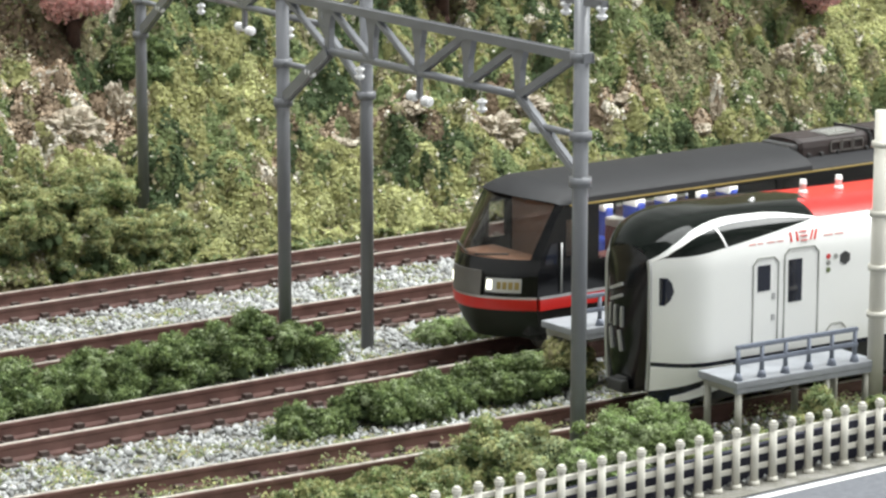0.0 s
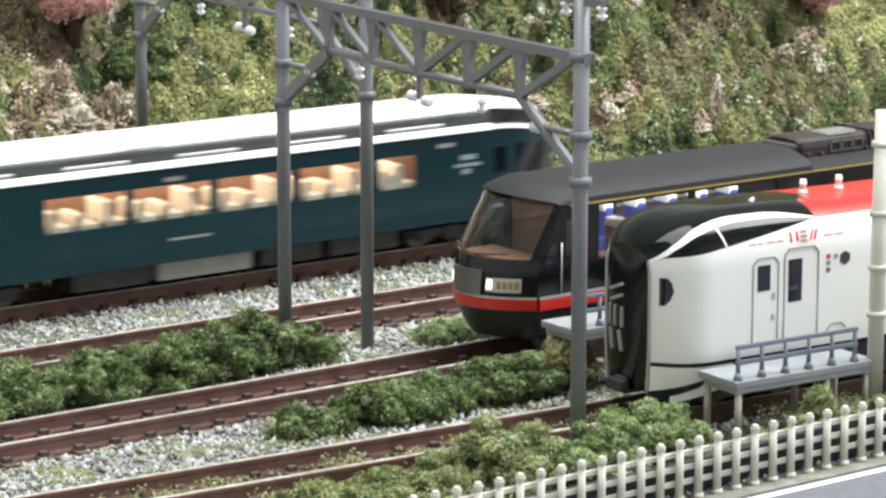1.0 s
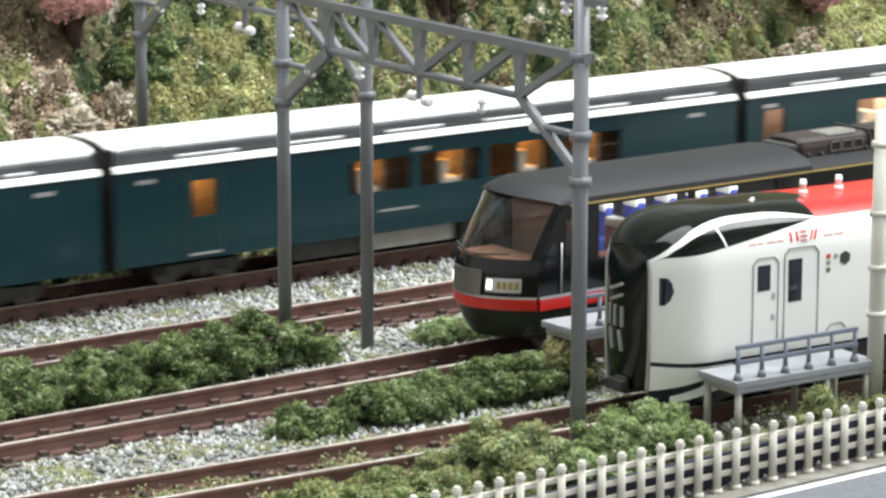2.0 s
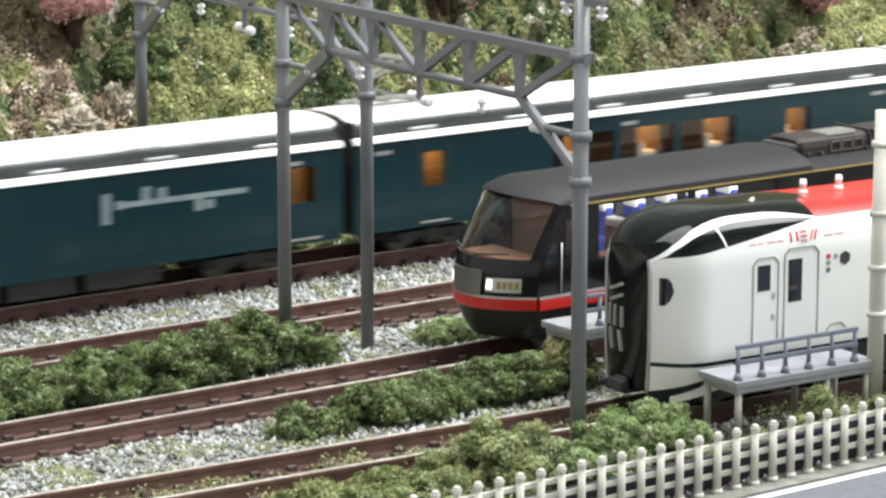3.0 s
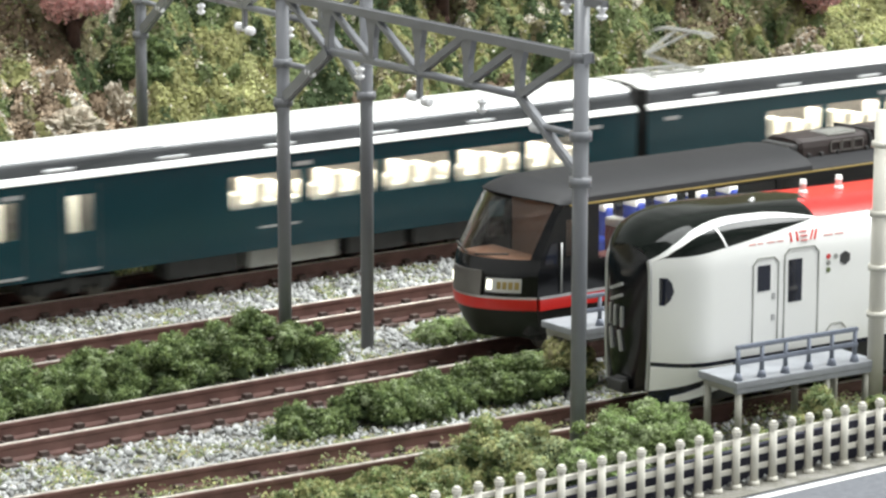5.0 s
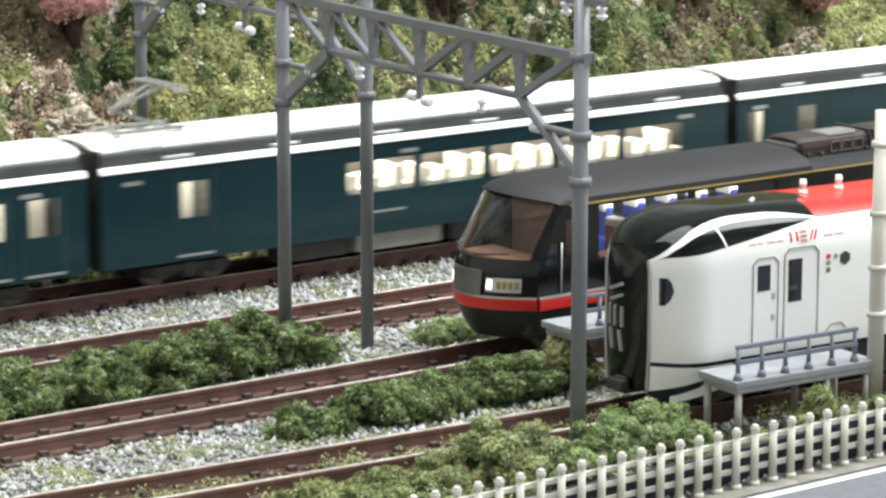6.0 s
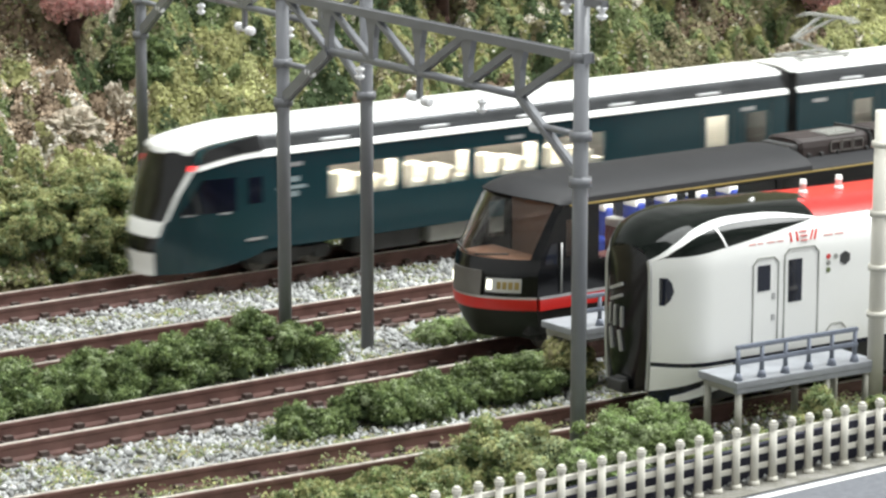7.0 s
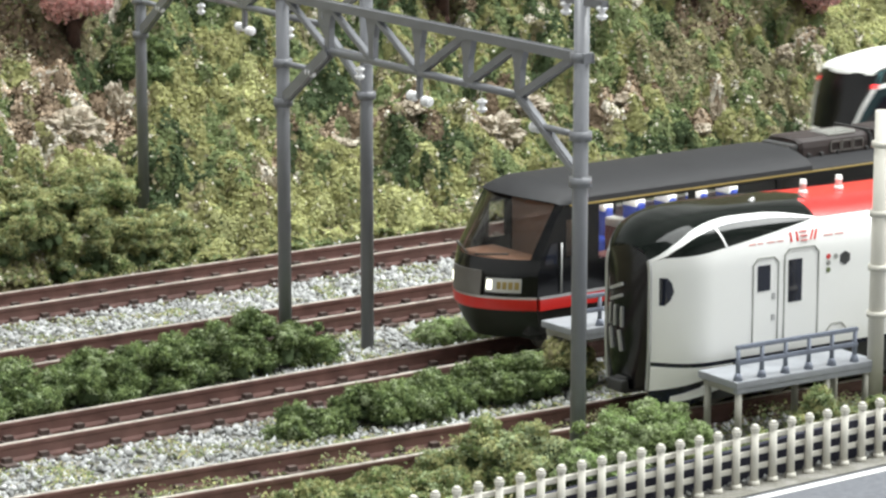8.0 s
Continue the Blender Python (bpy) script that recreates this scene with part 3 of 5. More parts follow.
def express_car(k):
    wins, doors, light = LAYOUTS[k]
    lead, tail = k == 1, k == 8
    x0, x1 = 1.3, PITCH - 1.3
    if lead:
        x1 = 139.6
    if tail:
        x0 = PITCH - 139.6
    b0, b1 = (x0 + 20.0 if tail else x0), (x1 - 20.0 if lead else x1)
    ob = thing("express_car", 0, 0, 0, "dark teal model express coach with lit windows" if not (lead or tail) else "dark teal model express end car with black windscreen", "train car", "cars of the teal express")
    holes = [(a, b, *WIN_Z) for a, b in wins] + [(a, b, 11.6, 17.6) for a, b in doors]
    for s in (-1, 1):
        part("body_side", side_wall(bmesh.new(), s * 9.6, b0, b1, 4.6, 20.3, holes, s * 0.5), M_TEAL, ob)
        part("stripe", skin([[(x, s * 9.8, 20.25), (x, s * 9.6, 20.75), (x, s * 9.05, 21.3)] for x in (b0, b1)]), M_WHITE, ob, "white stripe under the roof")
        part("shoulder", skin([[(x, s * y, z) for y, z in SHOULDER] for x in (b0, b1)]), M_GREYROOF, ob, "grey glossy band under the roof")
        for a, b in wins + doors:
            part("pane", new_box(a, b, s * 9.3 - 0.08, s * 9.3 + 0.08, 11.6, 17.6), M_GLASS, ob, "clear window pane").visible_shadow = False
        for a, b in doors:
            for e in (a - 1.0, b + 1.0):
                part("door_seam", new_box(e - 0.08, e + 0.08, s * 9.62 - 0.03, s * 9.62 + 0.03, 5.6, 19.2), M_UNDER, ob)
            part("door_step", new_box(a - 0.8, b + 0.8, s * 9.66 - 0.1, s * 9.66 + 0.1, 5.2, 5.6), M_SILVER, ob)
        for x in (b0 + 4, (b0 + b1) / 2 - 8, b1 - 12):
            part("side_marking", new_box(x, x + 3.6, s * 9.62 - 0.03, s * 9.62 + 0.03, 18.0, 18.7), M_SILVER, ob, "pale sign on the side")
        part("side_marking", new_box(b0 + 52, b0 + 60, s * 9.62 - 0.03, s * 9.62 + 0.03, 8.2, 8.6), M_SILVER, ob)
    if k == 4:
        for s in (-1, 1):
            bm = new_box(92, 116, s * 9.63 - 0.03, s * 9.63 + 0.03, 14.6, 15.5)
            for i, (x, z0, z1) in enumerate(((88.5, 12.2, 17.2), (91, 14.4, 15.8), (96, 15.5, 17.6), (99, 14.6, 17.2), (106, 12.6, 14.6), (108, 12.8, 14.2))):
                box(bm, x, x + 1.5, s * 9.63 - 0.03, s * 9.63 + 0.03, z0, z1)
            part("emblem", bm, M_SIDEMARK, ob, "pale grey emblem shapes on the side")
    rows = [[(x, -y, z) for y, z in CROWN] + [(x, y, z) for y, z in CROWN[::-1][1:]] for x in (b0, b1)]
    part("roof", skin(rows), M_WHITE, ob, "white roof")
    # bright bars paint the band's reflections, longer on cars 1 and 2
    for x in np.arange(b0 + 12, b1 - 10, 21.0):
        for s in (-1, 1):
            part("skylight", new_box(x, x + (12.0 if k < 3 else 5.5), s * 8.86 - 0.2, s * 8.86 + 0.2, 21.55, 22.1, bevel=0.18), M_GLINT, ob, "roof edge window with its glint put into a bright colour")
    # floor, ends, interior
    part("floor", new_box(b0, b1, -9.1, 9.1, 4.6, 5.4), M_UNDER, ob)
    for x in ([b0] if not tail else []) + ([b1 - 0.4] if not lead else []):
        part("end_wall", new_box(x, x + 0.4, -9.1, 9.1, 5.4, 24.0), M_UNDER, ob, "dark car end")
    if not tail:
        part("gangway", new_box(-1.2, 1.4, -4.0, 4.0, 5.0, 20.5, bevel=0.3), M_UNDER, ob, "black gangway bellows")
    if k in (2, 3):
        for n, (a, b) in enumerate(wins + doors):
            mid = (a + b) / 2 + LAMP_SHIFT[n]
            part("cabin_light", new_box(mid - 1.6, mid + 1.6, -5.0, -1.0, 18.6, 18.8), GLOWS[light], ob, "small orange compartment lamp")
            # added baffles that hold each lamp's light to a narrow slot
            for x in (mid - 3.3, mid + 2.6):
                part("lamp_baffle", new_box(x, x + 0.5, -9.0, 0.4, 5.4, 19.4), M_CABIN, ob, "dark baffle added to confine the lamp's light")
    else:
        part("cabin_light", new_box(b0 + 4, b1 - 4, -3.0, 3.0, 19.4, 19.6), GLOWS[light], ob, "lit strip under the cabin ceiling")
    part("cabin_lining", new_box(b0 + 1, b1 - 1, 0.4, 0.7, 5.4, 19.0), M_CREAM if k == 4 else M_CABIN if k > 1 else M_TANWALL, ob, "centre partition")
    for a, b in doors:
        part("vestibule_wall", new_box(a - 2.0, b + 2.5, -0.4, 0.1, 5.4, 19.0), M_CREAM, ob, "cream vestibule wall")
    for a, b in wins:
        for i in ((0,) if k in (2, 3) else (0, 1, 2)):
            x = a + 1.4 + i * (b - a - 4.6) / 2
            if k in (2, 3):
                x = (a + b) / 2 + LAMP_SHIFT[wins.index((a, b))] - 2.0
            tall = 12.0 if k == 4 else 14.2 + 1.5 * ((i * 2 + k) % 3) / 2
            bm = new_box(x, x + 1.5, -8.4, -2.0, 9.0, tall, bevel=0.35)
            box(bm, x, x + 4.2, -8.4, -2.0, 9.0, 12.5, 0.35)
            part("seat", bm, M_CREAM, ob, "cream seat")
    for x in ([24.0] if tail else [19.0]) + ([118.0] if not lead else [112.0]):
        bogie(ob, x)
    for i, (xa, xb, grey) in enumerate(((36, 50, False), (52, 70, True), (72, 84, False), (86, 100, False))):
        for s in (-1, 1):
            part("underfloor_box", new_box(xa, xb, s * 6.2 - 2.2, s * 6.2 + 2.2, 1.4, 4.6, bevel=0.3), M_UNDERGREY if grey else M_UNDER, ob)
    if k in (3, 5, 7):
        for x in ((14.0,) if k != 5 else (14.0, 112.0)):
            pantograph(ob, x)
    if tail:
        express_nose(ob, x0, 1, False)
    if lead:
        express_nose(ob, x1, -1, True)
    return ob


def pantograph(ob, x):
    bm = bmesh.new()
    for s in (-1, 1):
        bar(bm, (x - 7, s * 3.2, 25.6), (x + 7, s * 3.2, 25.6), 0.5, 0.5)
        rod(bm, (x - 6, s * 3.2, 24.8), (x - 6, s * 3.2, 25.6), 0.4)
        rod(bm, (x + 6, s * 3.2, 24.8), (x + 6, s * 3.2, 25.6), 0.4)
    for e in (-5, 0, 5):
        bar(bm, (x + e, -3.4, 25.6), (x + e, 3.4, 25.6), 0.5, 0.5)
    p = part("pantograph", bm, M_UNDERGREY, ob, "grey folded-up current collector")
    part("lower_arm", bar(bmesh.new(), (x + 4, 0, 25.7), (x - 5, 0, 29.0), 0.6, 0.6), M_UNDERGREY, p)
    bm = bmesh.new()
    for s in (-1, 1):
        bar(bm, (x - 5, 0.3 * s, 29.0), (x + 4, 2.0 * s, 32.5), 0.4, 0.4)
    part("upper_arm", bm, M_UNDERGREY, p)
    bm = bmesh.new()
    for e in (3.2, 4.8):
        bar(bm, (x + e, -6.0, 32.7), (x + e, 6.0, 32.7), 0.5, 0.4)
        for s in (-1, 1):
            bar(bm, (x + e, 6.0 * s, 32.7), (x + e, 7.6 * s, 31.9), 0.5, 0.4)
    part("collector_head", bm, M_UNDERGREY, p)


EXPRESS = {k: express_car(k) for k in range(1, 9)}


# white airport express, parked on the angled siding
def white_express():
    x_nose = 7.1
    y = D_Y + math.tan(radians(D_TURN)) * x_nose
    ob = thing("white_express_car", x_nose, y, 0, "white model express end car with black front and red roof", "train car", "", D_TURN)
    L = 133.0
    T = lambda u: ip(u, (0, 0.75, 1.5, 2.5, 4, 6, 8, 10, 13, 19, 26, 34), (22.9, 23.75, 24.4, 25.1, 25.85, 26.55, 26.97, 27.2, 27.35, 27.3, 27.1, 26.9))
    W = lambda u: 9.7 - 4.8 * max(0.0, 1 - u / 7.5) ** 2.3
    low = lambda z: ip(z, (3.0, 5.0, 8.6, 13, 19), (8.9, 9.3, 9.7, 9.75, 9.7)) / 9.7
    P = 3.4

    def yy(u, z):
        t = T(u)
        if z <= 18.5:
            return W(u) * low(z)
        return W(u) * max(0.0, 1 - min(1, (z - 18.5) / (t - 18.5)) ** P) ** (1 / P)

    def zz(u, y):
        return 18.5 + (T(u) - 18.5) * max(0.0, 1 - (min(1, y / W(u))) ** P) ** (1 / P)

    us = [0, 0.4, 0.9, 1.5, 2, 2.5, 3, 3.5, 4, 4.5, 5, 5.5, 6, 6.5, 7, 7.5, 8, 8.7, 9.5, 11, 12.5, 14, 16, 18, 20, 22, 24, 26]
    wl = lambda u: ip(u, (0, 1.5, 26), (21.2, 21.9, 25.3))
    wu = lambda u: ip(u, (0, 0.75, 1.5, 2.5, 4, 5, 6, 7.5, 9, 11, 13, 18, 22, 26), (21.2, 21.6, 22.1, 22.95, 23.95, 24.5, 24.9, 25.35, 25.65, 25.9, 26.0, 26.0, 25.75, 25.32))
    za = lambda u: min(T(u) - 0.05, wu(u) + ip(u, (0, 1.5, 6, 20, 26), (0.25, 0.65, 0.75, 0.55, 0.12)))

    def band(name, lo, hi, uu, material, label="", n=6, lift=0.0, sides=(-1, 1)):
        for s in sides:
            rows = []
            for u in uu:
                rows.append([(u, s * (yy(u, z) + lift), z) for z in (lo(u) + (hi(u) - lo(u)) * i / n for i in range(n + 1))])
            part(name, skin(rows, 0.35), material, ob, label)

    back = [26, 30, 40, 60, 90, L]
    band("side_panel", lambda u: 7.4, lambda u: min(wl(u), 25.35), us + back[1:], M_WHITE, n=14)
    band("navy_stripe", lambda u: 6.8, lambda u: 7.4, us + back[1:], M_NAVY, "thin navy stripe", n=2)
    band("lower_skirt", lambda u: ip(u, (0, 8.5, 12), (3.2, 5.6, 6.8)), lambda u: 6.8, [u for u in us if u <= 12], M_WHITE, "white lower skirt", n=3)
    band("skirt_wing", lambda u: ip(u, (0, 10), (1.3, 3.4)), lambda u: ip(u, (0, 5, 10), (2.0, 3.4, 5.4)), [2.2, 4, 6, 8, 10], M_WHITE, "white wing below the skirt", n=2)
    band("underframe", lambda u: 1.6, lambda u: 7.7, [6, 9, 12, 20, 40, 80, L], M_UNDER, "dark underframe", n=3, lift=-0.9)
    band("skirt_backing", lambda u: 1.6, lambda u: 7.7, [0.2, 1.5, 3, 6], M_NAVY, "navy lower front", n=3, lift=-0.25)
    band("side_window", wl, wu, [u for u in us if u >= 1.5], M_CANOPY, "dark curved cab side window", n=4)
    band("window_arch", wu, za, us, M_WHITE, "white arch over the side window", n=2)
    # black canopy over the cab
    rows = []
    for u in us + [28, 29.5]:
        ye = yy(u, za(u)) if u <= 26 else yy(26, za(26)) * (1 - (u - 26) / 3.6)
        rows.append([(u, -ye + 2 * ye * i / 16, zz(u, abs(-ye + 2 * ye * i / 16)) + (0.04 if u > 20 else 0)) for i in range(17)])
    part("canopy", skin(rows, 0.3), M_CANOPY, ob, "black glossy cab canopy")
    rows = []
    for u in [22, 24, 26, 30, 40, 60, 90, L]:
        ye = yy(u, 25.35)
        rows.append([(u, -ye + 2 * ye * i / 16, zz(u, abs(-ye + 2 * ye * i / 16)) - (0.12 if u < 26 else 0.0)) for i in range(17)])
    part("roof", skin(rows, 0.3), M_RED, ob, "bright red roof")
    # front face
    rows = []
    for i in range(21):
        q = (i / 20) ** 0.8
        z = 3.0 + (T(0) - 3.0) * q
        w = max(0.6, yy(0, z))
        rows.append([(-1.3 * (1 - (f / 8) ** 2) * (1 - q ** 5) + 0.6 * (1 - q) ** 4 - 0.02, w * f / 8, z) for f in range(-8, 9)])
    part("front", skin(rows, 0.4, inside=20.0), M_BLACK, ob, "black glossy front face")
    for s in (-1, 1):
        bm = bmesh.new()
        for z0, z1 in zip(np.arange(3.4, 20.5, 1.2), np.arange(4.6, 21.7, 1.2)):
            bar(bm, (0.0, s * (yy(0, z0) + 0.02), z0), (0.0, s * (yy(0, z1) + 0.02), z1), 0.28, 0.5)
        part("front_trim", bm, M_SILVER, ob, "pale edge line of the front")
    # white emblem blocks that run up the front
    for z, segs in ((8.2, ((0, 0, 0.4, 2.6), (1.5, 0, 1.9, 2.6))), (11.6, ((0, 0, 0, 2.6), (0.95, 0, 0.95, 2.6), (1.9, 0, 1.9, 2.6))), (15.0, ((0, 2.4, 1.9, 1.4), (0, 1.0, 1.9, 0.0)))):
        bm = bmesh.new()
        for a0, c0, a1, c1 in segs:
            q = lambda a, c: (-1.3 * (1 - ((-0.5 + a * 1.6) / 4.9) ** 2) - 0.12, -0.5 + a * 1.6, z + c * 1.1)
            bar(bm, q(a0, c0), q(a1, c1), 0.36, 0.4)
        part("front_emblem", bm, M_SILVER, ob, "pale angular emblem block on the black front")
    # side details on the near and far side
    for s in (-1, 1):
        yo = lambda z: s * (9.7 * low(z) + 0.03)
        def plate(name, u0, u1, z0, z1, material, label="", proud=0.06, bevel=0.05):
            return part(name, new_box(u0, u1, yo((z0 + z1) / 2) - proud, yo((z0 + z1) / 2) + proud, z0, z1, bevel=bevel), material, ob, label)
        def outline(name, u0, u1, z0, z1, w=0.16):
            bm = bmesh.new()
            c = [(u0, z0), (u0, z1 - 0.8), (u0 + 0.8, z1), (u1 - 0.8, z1), (u1, z1 - 0.8), (u1, z0)]
            for (a, b), (d, e) in zip(c, c[1:]):
                bar(bm, (a, yo(b), b), (d, yo(e), e), w, 0.18)
            part(name, bm, M_UNDERGREY, ob, "grey door seam")
        outline("door_seam", 14.0, 18.4, 9.2, 20.9)
        outline("door_seam", 19.5, 25.5, 9.2, 21.7)
        plate("cab_door_window", 14.8, 17.0, 16.3, 19.9, M_DARKGLASS, "dark door window")
        plate("door_window", 20.2, 22.6, 14.2, 20.2, M_DARKGLASS, "dark door window")
        rows = [[(u, s * (yy(u, z) + 0.06), z) for u in np.linspace(0.75, c, 5)] for z, c in ((15.4, 1.3), (16.2, 1.8), (17.4, 2.15), (18.6, 1.9), (19.2, 1.5))]
        part("front_side_window", skin(rows, 0.1), M_DARKGLASS, ob, "dark side window beside the nose")
        rows = [[(u0 + d, s * (yy(u0 + d, z) + 0.07), z) for d in (-0.16, 0.16)] for u0, z in ((9.6 - 0.9 * j / 8, wl(9.6) + (wu(8.7) - wl(9.6)) * j / 8) for j in range(9))]
        part("window_bar", skin(rows, 0.1), M_WHITE, ob, "white window bar")
        for z in (12.0, 15.0):
            plate("door_handle", 17.3, 17.9, z, z + 0.9, M_SILVER)
        # red lettering stands as plain blocks
        bm = bmesh.new()
        for i in range(3):
            u = 20.8 + i * 1.65
            for a, b in (((u, 22.6), (u, 23.9)), ((u + 1.1, 22.6), (u + 1.1, 23.9))) if i == 0 else ():
                bar(bm, (a[0], s * (yy(26, a[1]) + 0.05), a[1]), (b[0], s * (yy(26, b[1]) + 0.05), b[1]), 0.3, 0.12)
            if i == 1:
                for zq in (22.65, 23.25, 23.85):
                    bar(bm, (u, s * (yy(26, zq) + 0.05), zq), (u + 1.2, s * (yy(26, zq) + 0.05), zq), 0.28, 0.12)
            if i == 2:
                bar(bm, (u, s * (yy(26, 22.6) + 0.05), 22.6), (u + 0.7, s * (yy(26, 23.9) + 0.05), 23.9), 0.3, 0.12)
                bar(bm, (u + 0.7, s * (yy(26, 22.6) + 0.05), 22.6), (u + 1.4, s * (yy(26, 23.9) + 0.05), 23.9), 0.3, 0.12)
        part("emblem", bm, M_RED, ob, "red emblem blocks on the white side")
        bm = bmesh.new()
        for u, w in ((13.4, 1.2), (14.9, 0.9), (16.5, 1.4), (18.2, 1.2), (26.6, 1.6), (28.6, 1.5)):
            box(bm, u, u + w, s * (yy(26, 22.9) + 0.02) - 0.04, s * (yy(26, 22.9) + 0.02) + 0.04, 22.8, 23.0)
        part("lettering", bm, shade("faded_red", (0.62, 0.28, 0.27), 0.5), ob, "small red lettering bars")
        hexa = rod(bmesh.new(), (30.3, yo(19.4) - 0.05, 19.4), (30.3, yo(19.4) + 0.05, 19.4), 1.0, seg=6)
        part("badge", hexa, M_UNDER, ob, "dark hexagonal badge")
        for u, z, mm in ((27.3, 19.9, M_RED), (27.3, 18.0, LEAVES["green"]), (28.6, 19.8, M_UNDERGREY), (27.3, 19.0, M_UNDERGREY)):
            part("pictogram", rod(bmesh.new(), (u, yo(z) - 0.04, z), (u, yo(z) + 0.04, z), 0.38, seg=14), mm, ob)
        outline("hatch", 27.3, 30.7, 8.9, 10.2, 0.12)
    for u in (30.5, 37.1):
        bm = rod(bmesh.new(), (u, 0, 26.8), (u, 0, 27.5), 0.75, 0.62, 16)
        rod(bm, (u, 0, 27.5), (u, 0, 29.0), 0.5, 0.46, 16)
        rod(bm, (u, 0, 28.3), (u, 0, 28.5), 0.55, 0.55, 16)
        part("antenna", bm, M_WHITE, ob, "white stub antenna")
    part("horn", rod(bmesh.new(), (19.5, -1.5, 26.9), (20.4, -1.5, 27.5), 0.4, 0.3), M_SILVER, ob, "small silver roof fitting")
    bogie(ob, 17.0)
    bogie(ob, 110.0)
    bm = new_box(-1.2, 4.0, -1.3, 1.3, 2.2, 4.6, bevel=0.3)
    box(bm, -2.2, -1.0, -1.7, 1.7, 2.6, 4.3, 0.3)
    part("coupler", bm, M_UNDER, ob, "dark coupler")
    return ob


white_express()


# black excursion railcar with red band
def black_railcar():
    x_nose = 6.6
    ob = thing("black_railcar", x_nose, C_Y, 0, "black model sightseeing railcar with red band and blue seats", "train car")
    L = 133.0
    xf = lambda z: ip(z, (2.6, 5, 7.4, 9, 13, 14.8, 19, 23.0, 24.4), (4.4, 3.0, 2.0, 1.8, 2.1, 2.7, 6.0, 9.5, 11.0))
    wrap = lambda z: ip(z, (2.6, 9, 14, 24.4), (6.0, 6.2, 6.0, 3.2))
    wide = lambda z: ip(z, (2.6, 5, 8, 13, 22.3, 23.4, 24.4), (7.0, 8.6, 9.5, 9.6, 9.4, 8.8, 7.4))

    def band(name, z0, z1, f0, f1, material, label="", n=6, lift=0.0, depth=0.3):
        rows = []
        for i in range(n + 1):
            z = z0 + (z1 - z0) * i / n
            rows.append([(xf(z) + wrap(z) * abs(f) ** 2.0 - lift, (wide(z) + 0.7 * lift * abs(f)) * f, z) for f in (f0 + (f1 - f0) * j / 16 for j in range(17))])
        return part(name, skin(rows, depth, inside=20.0), material, ob, label)

    M_GREENSKIRT = shade("dark_green_skirt", (0.009, 0.014, 0.007), 0.4, 0, 0.2, 5.0, spec=0.3)
    band("front_skirt", 2.6, 7.2, -1, 1, M_GREENSKIRT, "dark green front skirt")
    band("red_band", 7.2, 8.9, -1, 1, M_RED, "red band round the nose", lift=0.15)
    band("trim_line", 8.9, 9.25, -1, 1, M_SILVER, "silver line above the red band", lift=0.1, n=2)
    band("nose", 9.25, 14.8, -1, 1, M_BLACK, "glossy black nose")
    band("windscreen", 14.8, 23.0, -0.9, 0.9, M_SMOKE, "raked smoked windscreen", n=10, depth=0.2)
    for s in (-1, 1):
        band("pillar", 14.8, 23.0, s * 0.9, s * 1.0, M_BLACK, "black windscreen pillar", n=10)
        band("lamp_housing", 9.9, 12.0, s * 0.40, s * 0.84, M_SILVER, "silver lamp housing", n=3, lift=0.12)
        band("headlamp", 10.3, 11.7, s * 0.42, s * 0.49, M_LAMP, "lit white headlamp", n=3, lift=0.22)
        for a in (0.56, 0.63, 0.70, 0.77):
            band("lamp_block", 10.4, 11.5, s * a, s * (a + 0.05), M_YELLOW, "amber lamp block", n=2, lift=0.2)
    band("plate", 9.3, 13.0, -0.34, 0.34, M_PLATE, "plain metal train plate", lift=0.4, n=3)
    for s in (-1, 1):
        bm = bar(bmesh.new(), (xf(15) - 0.25 + 0.4, s * 1.0, 15.0), (xf(15.6) - 0.2 + 2.0, s * 6.3, 15.6), 0.25, 0.25)
        part("wiper", bm, M_UNDER, ob, "black wiper")
    # roof with domed front
    prof = [(9.55, 22.3), (9.3, 23.2), (8.2, 24.1), (6.0, 24.85), (3.0, 25.3), (0.0, 25.4)]
    full = [(-y, z) for y, z in prof] + [(y, z) for y, z in prof[::-1][1:]]
    rows = []
    for k in (0, 0.1, 0.3, 0.6, 1.0):
        rows.append([(9.0 + 3.2 * (abs(y) / 9.55) ** 2.6 + 5.0 * k, y * (0.97 + 0.03 * k), z - (1 - k) ** 2 * (z - 22.6) * 0.75) for y, z in full])
    part("roof_front", skin(rows, 0.3), M_ROOFBLACK, ob, "satin black rounded roof front")
    rows = [[(x + (3.2 * (abs(y) / 9.55) ** 2.6 if x < 20 else 0), y, z) for y, z in full] for x in (14.0, 63.2)]
    part("roof", skin(rows, 0.3), M_ROOFBLACK, ob, "satin black roof")
    rows = [[(x, y, 22.3 + (z - 22.3) * 0.4) for y, z in full] for x in (63.2, L)]
    part("rear_roof", skin(rows, 0.3), M_ROOFBLACK, ob, "satin black roof")
    z0, z1 = 13.7, 21.8
    wins = [(19.6, 37.5), (38.6, 55.5), (56.6, 61.4)]
    for s in (-1, 1):
        rows = [[(x, s * 9.55, z) for x in (xf(z) + wrap(z), 12.6)] for z in (9.25, 11, 13.7, 15, 18, 20, 22.0, 22.3)]
        part("cab_side", skin(rows), M_BLACK, ob, "glossy black cab side")
        rows = [[(x, s * 9.62, z) for x in (xf(z) + wrap(z) + 0.9, 11.6)] for z in (13.9, 15, 16, 17)]
        part("quarter_window", skin(rows, 0.1), M_DARKGLASS, ob, "dark triangular quarter window")
        holes = [(13.4, 16.6, z0 + 1.0, 20.2)] + [(a, b, z0, z1) for a, b in wins]
